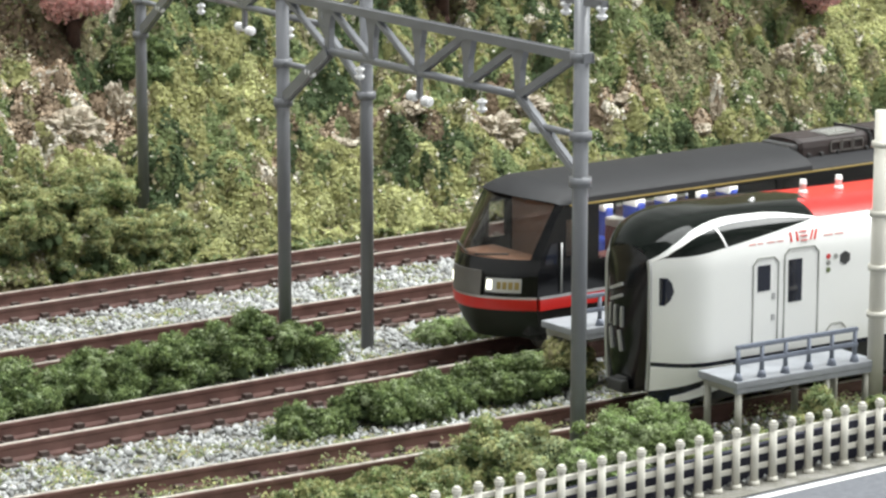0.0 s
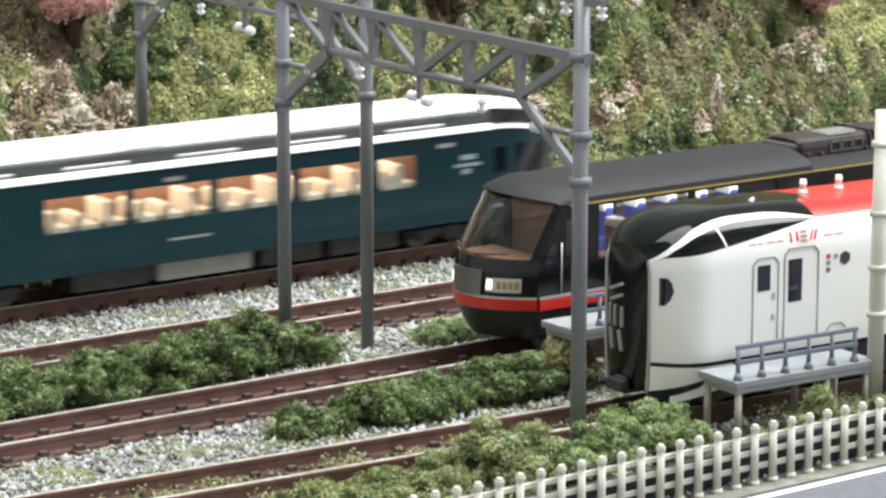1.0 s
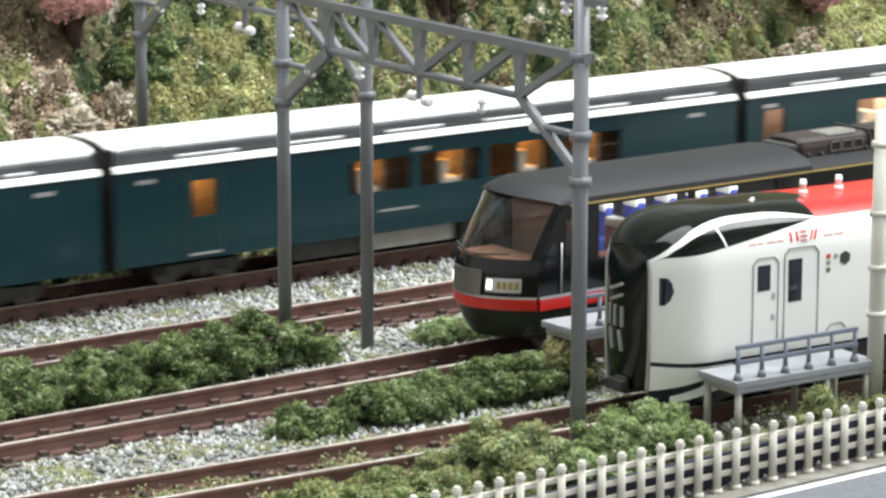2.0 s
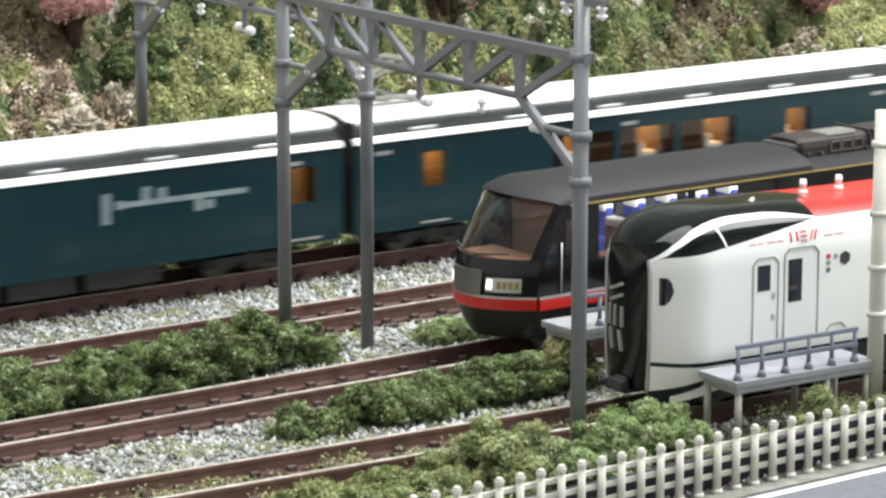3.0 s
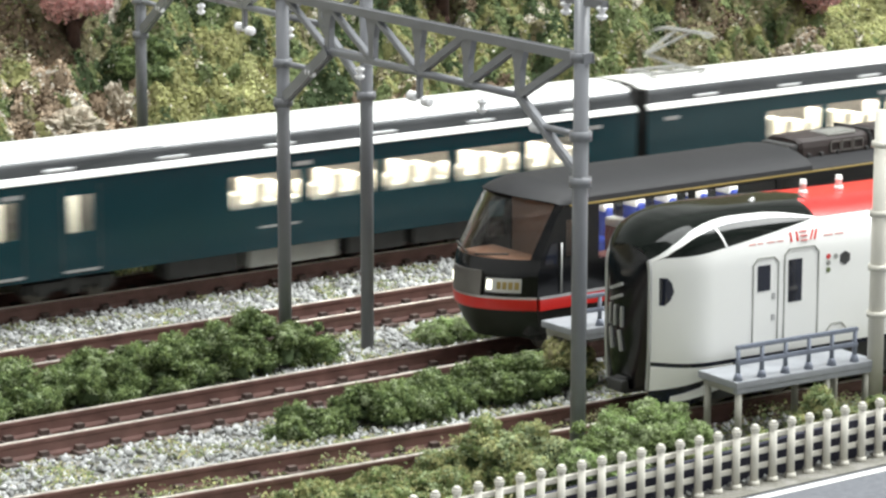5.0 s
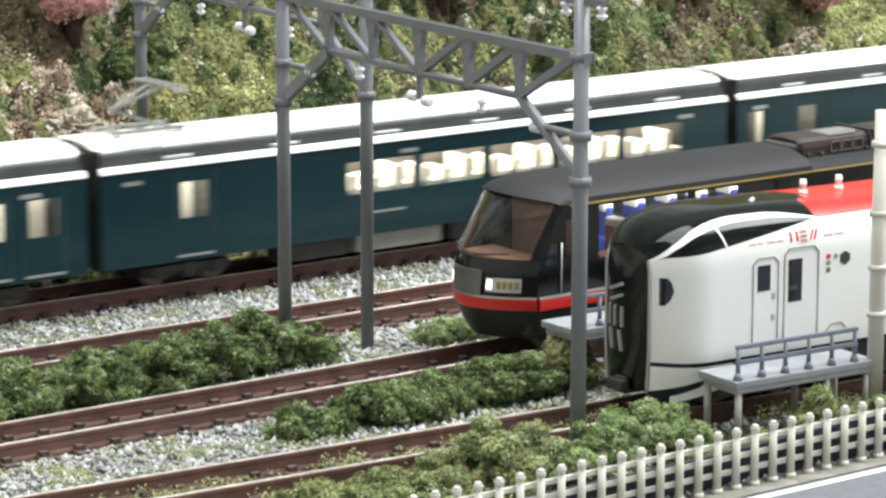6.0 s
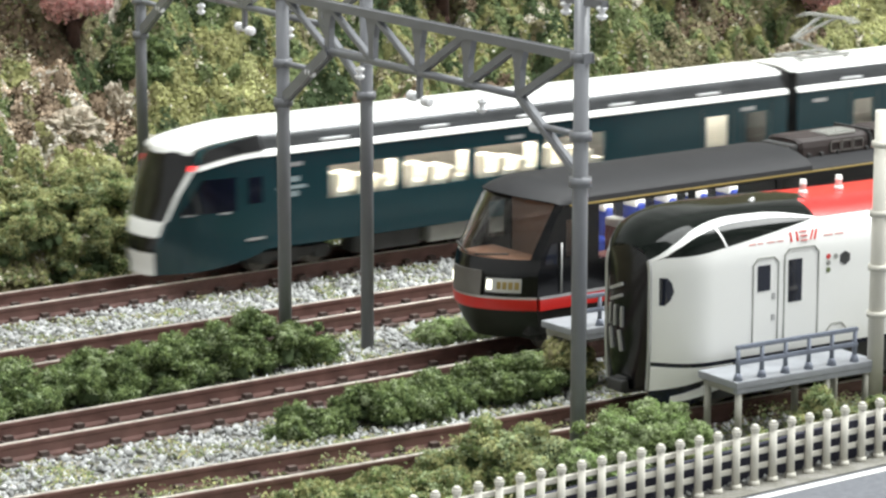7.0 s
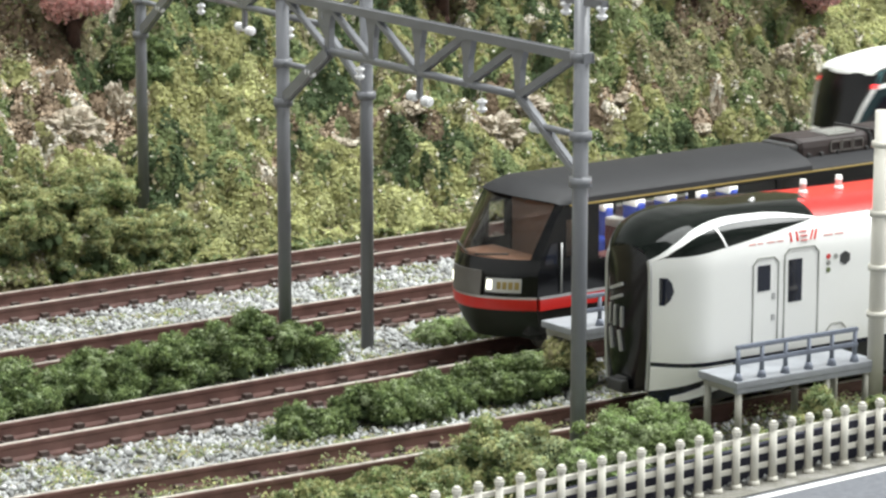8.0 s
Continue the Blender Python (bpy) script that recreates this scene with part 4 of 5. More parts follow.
        part("body_side", side_wall(bmesh.new(), s * 9.55, 12.6, L, 9.25, 22.3, holes, s * 0.45), M_BLACK, ob, "glossy black side")
        part("side_band", new_box(8.4, L, s * 9.5 - 0.3, s * 9.5 + 0.3, 7.2, 8.9), M_RED, ob, "red side band")
        part("side_trim", new_box(8.4, L, s * 9.6 - 0.22, s * 9.6 + 0.22, 8.9, 9.25), M_SILVER, ob)
        part("gutter", new_box(14.0, L, s * 9.6 - 0.12, s * 9.6 + 0.12, 22.2, 22.46), M_YELLOW, ob, "gold line under the roof")
        part("hand_rail", rod(bmesh.new(), (12.3, s * 9.85, 9.6), (12.3, s * 9.85, 17.0), 0.14), M_SILVER, ob, "thin silver hand rail")
        for a, b in wins + [(13.4, 16.6)]:
            part("pane", new_box(a, b, s * 9.3 - 0.06, s * 9.3 + 0.06, z0, z1), M_GLASS, ob, "clear window pane").visible_shadow = False
    part("floor", new_box(8, L, -9.0, 9.0, 8.6, 9.6), M_UNDER, ob)
    part("cabin_lining", new_box(26, L, 8.7, 9.0, 9.6, 13.7), M_TANWALL, ob, "brown interior lining")
    part("cab_partition", new_box(17.8, 18.2, -9.0, 9.0, 9.6, 21.5), M_TANWALL, ob, "brown cab partition")
    bm = new_box(6.5, 12.5, -7.0, 7.0, 9.6, 14.2, bevel=0.5)
    part("cab_desk", bm, M_TANWALL, ob, "brown cab desk")
    part("cab_seat", box(new_box(14.0, 15.0, -6.5, -3.5, 9.6, 18.0, bevel=0.3), 12.0, 15.0, -6.5, -3.5, 9.6, 13.0, 0.3), M_TANWALL, ob, "brown driver's seat")
    for i in range(6):
        for s in (-1, 1):
            x = 25.6 + i * 6.5
            bm = new_box(x, x + 1.5, s * 5.6 - 2.0, s * 5.6 + 2.0, 9.6, 18.0, bevel=0.5)
            box(bm, x - 3.2, x + 1.2, s * 5.6 - 2.0, s * 5.6 + 2.0, 9.6, 13.4, 0.5)
            seat = part("seat", bm, M_BLUESEAT if i else M_REDSEAT, ob, "blue seat" if i else "red seat")
            part("headrest", new_box(x - 0.25, x + 1.75, s * 5.6 - 1.7, s * 5.6 + 1.7, 17.2, 18.6, bevel=0.4), M_CLOTH, seat, "white headrest cover")
    # glow strip added to brighten the railcar's seats, no lamp known there
    part("cabin_light", new_box(24, 66, -2.0, 2.0, 22.0, 22.2), GLOWS["dim"], ob, "lit strip under the cabin ceiling")
    part("underframe", new_box(8, L, -7.6, 7.6, 3.0, 8.6, bevel=0.4), M_UNDER, ob)
    bogie(ob, 19.0)
    bogie(ob, 112.0)
    # roof unit with grille
    def unit_shell(x0, x1):
        prof = ((-4.3, 22.9), (-4.2, 24.9), (-3.9, 25.8), (-3.0, 26.3), (0, 26.5), (3.0, 26.3), (3.9, 25.8), (4.3, 22.9))
        inner = [(y * 0.9, 22.9 + (z - 22.9) * 0.92) for y, z in prof]
        rows = [[(x, y, z) for y, z in q] for x, q in ((x0, inner), (x0 + 0.5, prof), (x1 - 0.5, prof), (x1, inner))]
        bm = sheet(bmesh.new(), rows, smooth=False, close=True)
        bm.verts.ensure_lookup_table()
        for end in (bm.verts[0:8], bm.verts[-8:]):
            bm.faces.new(end)
        bmesh.ops.remove_doubles(bm, verts=bm.verts, dist=0.01)
        bmesh.ops.recalc_face_normals(bm, faces=bm.faces)
        return bm

    unit = part("roof_unit", unit_shell(65.6, 82.0), M_BROWNBOX, ob, "dark brown roof unit")
    bm = new_box(72.2, 78.4, -3.4, 0.8, 26.2, 26.55, bevel=0.08)
    for x in np.arange(72.5, 78.2, 0.7):
        box(bm, x, x + 0.3, -3.2, 0.6, 26.5, 26.7)
    part("unit_grille", bm, M_UNDERGREY, unit, "grey slatted grille")
    for x in (66.8, 69.6, 73.2, 79.6):
        part("unit_lug", new_box(x, x + 0.7, -4.7, -4.1, 23.3, 24.0, bevel=0.15), M_UNDER, unit)
    for x in (72.0, 74.5, 77.0):
        bm = bmesh.new()
        for a, b in (((x, 23.9), (x, 25.4)), ((x, 25.4), (x + 2.1, 25.4)), ((x + 2.1, 25.4), (x + 2.1, 23.9)), ((x + 2.1, 23.9), (x, 23.9))):
            bar(bm, (a[0], -4.3, a[1]), (b[0], -4.3, b[1]), 0.3, 0.25)
        part("unit_panel", bm, M_PLATE, unit)
    part("unit_strap", box(new_box(80.6, 81.1, -4.5, -4.0, 23.3, 26.0), 80.6, 81.1, -4.0, 4.0, 26.0, 26.7), M_UNDER, unit)
    bm = new_box(63.9, 65.8, -3.6, 3.6, 23.2, 25.6, bevel=0.6)
    for y in (-3.0, -1.0, 1.0, 3.0):
        rod(bm, (63.4, y, 24.6), (64.2, y, 24.6), 0.6, 0.6, 12)
    part("front_cowl", bm, M_UNDER, unit, "black ribbed cowl")
    part("rear_roof_unit", unit_shell(83.4, 104.0), M_BROWNBOX, ob, "dark brown roof unit")
    return ob


black_railcar()


# ---- catenary portals
def portal(xa, ya, xb, yb, base_a, base_b, label):
    """Two posts and a truss between them, with insulators; a is the far end."""
    ob = thing("catenary_portal", 0, 0, 0, label, "catenary portal", "catenary portals")
    A, B = Vector((xa, ya, 0)), Vector((xb, yb, 0))
    d = (B - A).normalized()
    up = Vector((0, 0, 1))
    span = (B - A).length
    at = lambda s, z: A + d * s + up * z
    zt, zl, zc, zn = 52.3, 42.3, 36.4, 45.6
    for s, base in ((0.0, base_a), (span, base_b)):
        bm = rod(bmesh.new(), at(s, base), at(s, 62), 1.0, seg=20)
        p = part("post", bm, M_POST, ob)
        for z in (zc, zl, zt):
            bm = rod(bmesh.new(), at(s, z - 0.6), at(s, z + 0.6), 1.45, 1.45, 20)
            part("collar", bm, M_POST, p)
    part("top_chord", bar(bmesh.new(), at(-1.6, zt), at(span + 1.6, zt), 1.3, 0.95, 0.15), M_POST, ob)
    part("lower_chord", rod(bmesh.new(), at(14.2, zn), at(span - 14.2, zn), 0.55), M_POST, ob)
    part("tie", rod(bmesh.new(), at(0, zl), at(7.5, zl), 0.45), M_POST, ob)
    part("tie", rod(bmesh.new(), at(span, zl), at(span - 9, zl), 0.45), M_POST, ob)
    part("brace", bar(bmesh.new(), at(-1.2, zc - 0.6), at(14.2, zn), 1.2, 1.2, 0.2), M_POST, ob)
    part("brace", bar(bmesh.new(), at(span + 1.0, zc), at(span - 14.2, zn), 1.2, 1.2, 0.2), M_POST, ob)
    n = 4
    w = (span - 28.4) / n
    for i in range(n + 1):
        s = 14.2 + i * w
        bm = bmesh.new()
        sheet(bm, [[at(s + a, z) + d.cross(up) * b for a, b in ((-w2, -0.45), (w2, -0.45), (w2, 0.45), (-w2, 0.45))] for z, w2 in ((zn, 0.6), (zt - 3.2, 0.75), (zt, 1.7))], smooth=False, close=True)
        bmesh.ops.recalc_face_normals(bm, faces=bm.faces)
        part("web", bm, M_POST, ob)
    for i in range(n):
        s = 14.2 + i * w
        a, b = (at(s + w, zn), at(s, zt)) if i < n / 2 else (at(s, zn), at(s + w, zt))
        part("diagonal", bar(bmesh.new(), a, b, 1.0, 0.8, 0.1), M_POST, ob)
    part("diagonal", bar(bmesh.new(), at(14.2, zn), at(1, zt), 1.0, 0.8, 0.1), M_POST, ob)
    part("diagonal", bar(bmesh.new(), at(span - 14.2, zn), at(span - 1, zt), 1.0, 0.8, 0.1), M_POST, ob)
    side = d.cross(up)

    def insulator(c, axis):
        bm = bmesh.new()
        for k in (-0.5, 0.5):
            rod(bm, c + axis * (k - 0.36), c + axis * (k + 0.36), 0.72, 0.72, 14)
        rod(bm, c - axis * 1.0, c + axis * 1.0, 0.36, 0.36, 10)
        bmesh.ops.bevel(bm, geom=[e for e in bm.edges if len(e.link_faces) == 2 and e.calc_face_angle() > 1.0], offset=0.2, segments=2, affect="EDGES")
        part("insulator", bm, M_INSUL, ob, "white insulator")

    mid = span / 2
    part("hanger", bar(bmesh.new(), at(mid, zn), at(mid, zl - 0.4), 0.9, 0.7, 0.1), M_POST, ob)
    insulator(at(mid - 1.9, zl - 0.2), d)
    insulator(at(mid + 1.9, zl - 0.5), d)
    insulator(at(8.6, zl - 0.4), d)
    insulator(at(span - 10.3, zl - 0.3), d)
    insulator(at(mid - 16.5, zl + 1.2), up)
    insulator(at(mid + 16.0, zl + 0.8), up)
    part("cross_arm", bar(bmesh.new(), at(span, 59.4) - d * 4.2, at(span, 59.4) + d * 5.0, 0.8, 0.8, 0.1), M_POST, ob)
    insulator(at(span - 3.6, 58.2), up)
    insulator(at(span + 4.4, 58.4), up)
    return ob


portal(15.3, 30.0, 5.6, -52.0, 5.0, -3.0, "grey plastic catenary portal over the main tracks")
portal(-8.2, -50.0, -15.4, -128.5, -3.0, -3.0, "grey plastic catenary portal over the sidings")


def pale_pole():
    x, y = 33.6, -133.0
    ob = thing("pale_pole", x, y, -3, "cream plastic pole standing behind the picket fence", "pole")
    part("shaft", rod(bmesh.new(), (0, 0, 0), (0, 0, 44.6), 1.15, 1.0, 20), M_PALE, ob)
    for z in (16.5, 23.0, 30.5, 40.0):
        part("ring", rod(bmesh.new(), (0, 0, z - 0.4), (0, 0, z + 0.4), 1.4, 1.4, 20), M_PALE, ob)


pale_pole()


# ---- inspection platforms with railings
def platform(x, y, rz):
    ob = thing("inspection_platform", x, y, -3.0, "grey model inspection platform with railing on legs", "platform", "inspection platforms", rz)
    part("deck", new_box(0, 24.5, 0, 8.4, 9.2, 10.2, bevel=0.15), M_DECK, ob, "pale grey deck")
    part("deck_edge", new_box(0.2, 24.3, 0.1, 1.0, 8.5, 9.3, bevel=0.1), M_DECK, ob)
    for lx in (1.0, 16.2, 23.2):
        for ly in (0.8, 7.4):
            part("leg", rod(bmesh.new(), (lx, ly, 0), (lx, ly, 9.2), 0.5, 0.5, 10), M_LEG, ob)
        part("cross_beam", bar(bmesh.new(), (lx, 0.4, 8.7), (lx, 8.0, 8.7), 0.8, 0.9, 0.1), M_LEG, ob)
    for i in range(6):
        px = 0.9 + i * 4.05
        bm = rod(bmesh.new(), (px, 0.9, 10.2), (px, 0.9, 14.6), 0.34, 0.3, 10)
        rod(bm, (px, 0.9, 10.1), (px, 0.9, 11.2), 0.72, 0.4, 10)
        part("railing_post", bm, M_RAILING, ob)
    for z in (14.7, 12.6):
        part("railing_bar", bar(bmesh.new(), (0.5, 0.9, z), (21.6, 0.9, z), 0.6, 0.6, 0.12), M_RAILING, ob)
    return ob


PLATFORM = platform(9.0, -131.9, -3.9)
copy_thing(PLATFORM, pose(11.2 * U, -95.6 * U, -3.0 * U, 0, 0, -2))


# ---- picket fence along the road
def fence():
    ob = thing("picket_fence", 0, -143.2, -3.0, "cream plastic picket fence along the road", "fence")
    bm = rod(bmesh.new(), (0, 0, 0), (0, 0, 7.0), 0.55, 0.5, 10)
    rod(bm, (0, 0, 7.0), (0, 0, 7.35), 0.5, 0.66, 10)
    rod(bm, (0, 0, 7.35), (0, 0, 7.75), 0.66, 0.6, 10)
    rod(bm, (0, 0, 7.75), (0, 0, 8.05), 0.6, 0.3, 10)
    rod(bm, (0, 0, -0.1), (0, 0, 0.6), 0.8, 0.7, 10)
    first = part("picket", bm, M_PALE, ob)
    first.location = (-84.4 * U, 0, 0)
    for i in range(1, 48):
        o = new("picket", first.data)
        o.parent = ob
        o.location = ((-84.4 + i * 3.2) * U, 0, 0)
    for z in (2.2, 4.1, 6.0):
        part("fence_rail", new_box(-86, 68, 0.35, 0.8, z - 0.36, z + 0.36, bevel=0.12), M_PALE, ob)


fence()


# ---- added dark navy strip, standing in for the dark gaps behind the fence
def gap_strip():
    bm = bmesh.new()
    profile = [(-86, 3.8), (-40, 4.0), (-8, 4.3), (4, 4.6), (14, 5.0), (40, 5.4), (68, 5.4)]
    front = [bm.verts.new((x, -141.6, -3.2)) for x, h in reversed(profile)] + [bm.verts.new((x, -141.6, h - 3.0)) for x, h in profile]
    face = bm.faces.new(front)
    out = bmesh.ops.extrude_face_region(bm, geom=[face])
    bmesh.ops.translate(bm, verts=[v for v in out["geom"] if isinstance(v, bmesh.types.BMVert)], vec=(0, 0.8, 0))
    bmesh.ops.recalc_face_normals(bm, faces=bm.faces)
    tagged(part("gap_strip", bm, M_GAP), "dark navy strip added behind the picket fence", "board")


gap_strip()


# ---- gravel and foliage
def stones():
    spots = []
    for y0, y1, dens in ((-31.5, -6.5, 1.15), (-66.5, -44.0, 1.0), (-105, -80, 1.0), (-142.5, -118, 0.7), (6.5, 17, 0.7)):
        n = int(190 * (y1 - y0) * dens * 2.2)
        spots.append(np.stack([RNG.uniform(-92, 110, n), RNG.uniform(y0, y1, n)], 1))
    # beds of the tracks get a thinner scatter
    n = 3200
    for yc, slope in ((A_Y, 0), (B_Y, 0), (C_Y, 0), (D_Y, math.tan(radians(D_TURN)))):
        q = np.stack([RNG.uniform(-75, 115, n), RNG.uniform(-8.6, 8.6, n)], 1)
        q[:, 1] += yc + slope * q[:, 0]
        spots.append(q)
    xy = np.concatenate(spots)
    base12 = np.array([(1, 0, 0.1), (0, 1, -0.1), (-1, 0, 0.1), (0, -1, -0.1), (0.2, 0, 1), (-0.2, 0, -1)])
    tri = np.array([[a, (a + 1) % 4, t] if t == 4 else [(a + 1) % 4, a, t] for t in (4, 5) for a in range(4)])
    n = len(xy)
    size = 0.2 + 0.52 * RNG.uniform(0, 1, n) ** 1.8
    turn = RNG.uniform(0, 6.283, n)
    c, s = np.cos(turn), np.sin(turn)
    v = base12[None] + RNG.normal(0, 0.22, (n, 6, 3))
    v = np.stack([v[..., 0] * c[:, None] - v[..., 1] * s[:, None], v[..., 0] * s[:, None] + v[..., 1] * c[:, None], v[..., 2]], -1) * size[:, None, None] * 1.15
    v *= RNG.uniform(0.6, 1.2, (n, 1, 3))
    z = np.where(fields(xy[:, 0], xy[:, 1], 9.0, 12) > 0, -2.9, -3.05) + RNG.uniform(0, 0.35, n)
    for yc, slope in ((A_Y, 0), (B_Y, 0), (C_Y, 0), (D_Y, math.tan(radians(D_TURN)))):
        d = np.abs(xy[:, 1] - yc - slope * xy[:, 0])
        z = np.where(d < 6.6, -2.95, z)
        size_cut = d < 6.6
        v[size_cut] *= 0.6
    v += np.stack([xy[:, 0], xy[:, 1], z], 1)[:, None]
    f = (tri[None] + (np.arange(n) * len(base12))[:, None, None]).reshape(-1, 3)
    ob = raw("ballast", v.reshape(-1, 3), f, M_STONE)
    tagged(ob, "loose pale grey ballast stones between the tracks", "ballast", kind="stuff")


stones()


def growth(x, y, na, nb, deep):
    """What shows at each place of the hillside, as an index into the foliage colours."""
    n = len(x)
    g = 0.5 * fields(x, y, 34.0, 41) + 0.5 * fields(x, y, 12.0, 42) + 1.0 * (na - 0.5) + 1.5 * (nb - 0.5) + RNG.normal(0, 0.16, n)
    kind = np.select([g < -1.15, g < -0.3, g < 0.45, g < 0.95], [2, 1, 0, 3], 1)
    # hollows between clumps turn dark: their shade is put into the colour
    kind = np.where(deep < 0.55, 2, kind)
    u = RNG.uniform(0, 1, n)
    kind = np.where((u < 0.025) | ((nb > 0.965) & (u < 0.8)), 5, kind)
    kind = np.where((hill_height(x, y) < 3.0) & (RNG.uniform(0, 1, n) < 0.35), RNG.choice([0, 0, 5, 1], n), kind)
    picks = {"brown": (4, 4, 3), "dark": (2, 2, 1), "yellow": (0, 0, 1), "gold": (0, 7, 0), "olive": (3, 3, 1), "green": (1, 1, 0), "meadow": (7, 7, 0)}
    for px, py, rx, ry, what in HILL_PATCHES:
        w = patch(x, y, px, py, rx, ry) + 0.5 * (nb - 0.5)
        if what in ("rock", "tan"):
            chip = 2.6 * (nb - 0.5) + RNG.normal(0, 0.3, n)
            stone = np.select([chip < -0.45, chip < 0.4], [4, 6], 5) if what == "rock" else np.select([chip < 0.1, chip < 0.9], [4, 6], 5)
            kind = np.where((w < 1.1) & (nb < 0.84), stone, kind)
        else:
            pick = picks[what]
            kind = np.where((w < 1.0) & (u > 0.12), np.select([nb < 0.4, nb < 0.7], [pick[0], pick[1]], pick[2]), kind)
    return kind


GROWTH = [LEAVES[k] for k in ("yellow", "green", "dark", "olive", "brown", "pale", "tan", "meadow")]


def hill_turf():
    """The lumpy foam turf itself, which the loose leaves lie on."""
    xs, ys = np.arange(-50, 234, 0.6), np.arange(12.5, 84, 0.6)
    gx, gy = np.meshgrid(xs, ys)
    x, y = gx.ravel() + RNG.uniform(-0.2, 0.2, gx.size), gy.ravel() + RNG.uniform(-0.2, 0.2, gx.size)
    z = turf(x, y)[0] - 1.9 + RNG.uniform(-0.12, 0.12, len(x))
    z = np.where(y < 14, GROUND_Z - 1.0, z)
    w = len(xs)
    i, j = np.meshgrid(np.arange(w - 1), np.arange(len(ys) - 1))
    a = (j * w + i).ravel()
    faces = np.stack([a, a + 1, a + w + 1, a + w], 1)
    cx, cy = x[a] + 0.3, y[a] + 0.3
    _, na, nb, deep = turf(cx, cy)
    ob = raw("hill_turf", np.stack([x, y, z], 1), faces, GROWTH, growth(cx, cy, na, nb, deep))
    tagged(ob, "lumpy green and brown foam turf over the hillside", "turf", kind="stuff")


hill_turf()


def hill_foliage():
    n = 560000
    y = 13 + 70 * RNG.uniform(0, 1, n) ** 1.1
    x = RNG.uniform(-48, 232, n)
    keep = (x > -48 + (y - 13) * 0.8) & (x < 192 + (y - 12) * 0.9)
    x, y = x[keep], y[keep]
    n = len(x)
    z, na, nb, deep = turf(x, y)
    e = 0.25
    nor = np.stack([-(turf(x + e, y)[0] - z) / e, -(turf(x, y + e)[0] - z) / e, np.ones(n)], 1)
    nor /= np.linalg.norm(nor, axis=1)[:, None]
    pts = np.stack([x, y, z - 1.8], 1) + nor * RNG.uniform(-0.15, 0.45, n)[:, None]
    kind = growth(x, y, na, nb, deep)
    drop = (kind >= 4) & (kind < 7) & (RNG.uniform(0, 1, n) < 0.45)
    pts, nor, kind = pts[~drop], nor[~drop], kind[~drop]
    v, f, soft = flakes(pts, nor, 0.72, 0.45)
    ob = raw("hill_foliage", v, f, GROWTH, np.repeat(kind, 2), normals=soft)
    tagged(ob, "dense green and yellow leaf foliage over the hillside", "foliage", kind="stuff")


hill_foliage()


def rocks():
    """Weathered ledges half sunk in the slope."""
    for x, y, rx, ry, rz in ((8.5, 42.6, 5.0, 3.1, 3.2), (20.5, 48.0, 2.3, 2.6, 4.5), (60.6, 37.5, 4.6, 2.6, 1.4), (78.4, 37.5, 3.2, 2.2, 1.4), (95.2, 31.1, 4.2, 3.5, 3.1), (104.9, 32.7, 2.8, 2.2, 1.6), (40.2, 26.5, 1.0, 1.8, 3.6), (151.3, 30.6, 1.3, 1.8, 2.0), (145.0, 29.0, 2.2, 1.9, 1.2), (180.0, 41.7, 1.8, 1.8, 1.8), (190.1, 42.8, 3.0, 1.9, 1.4), (129.8, 33.3, 2.5, 1.8, 1.1)):
        z = float(hill_height(np.array([x * 1.0]), np.array([y * 1.0]))[0])
        bm = bmesh.new()
        bmesh.ops.create_icosphere(bm, subdivisions=5, radius=1.0)
        k = Vector((x * 0.37, y * 0.61, 3.0))
        for v in bm.verts:
            c = v.co.copy()
            s = 1 + 0.5 * noise.noise(c * 1.3 + k) + 0.45 * noise.noise(c * 3.1 + k) + 0.32 * abs(noise.noise(c * 6.0 + k)) + 0.16 * noise.noise(c * 13.0 + k)
            v.co = Vector((c.x * s * rx, c.y * s * ry, c.z * s * rz))
        for f in bm.faces:
            f.smooth = False
        ob = part("rock", bm, M_ROCK)
        ob.location = (x * U, (y - 0.4) * U, (z + 0.3) * U)
        tagged(ob, "pale weathered rock showing through the hillside foliage", "rock", "hillside rocks")


rocks()


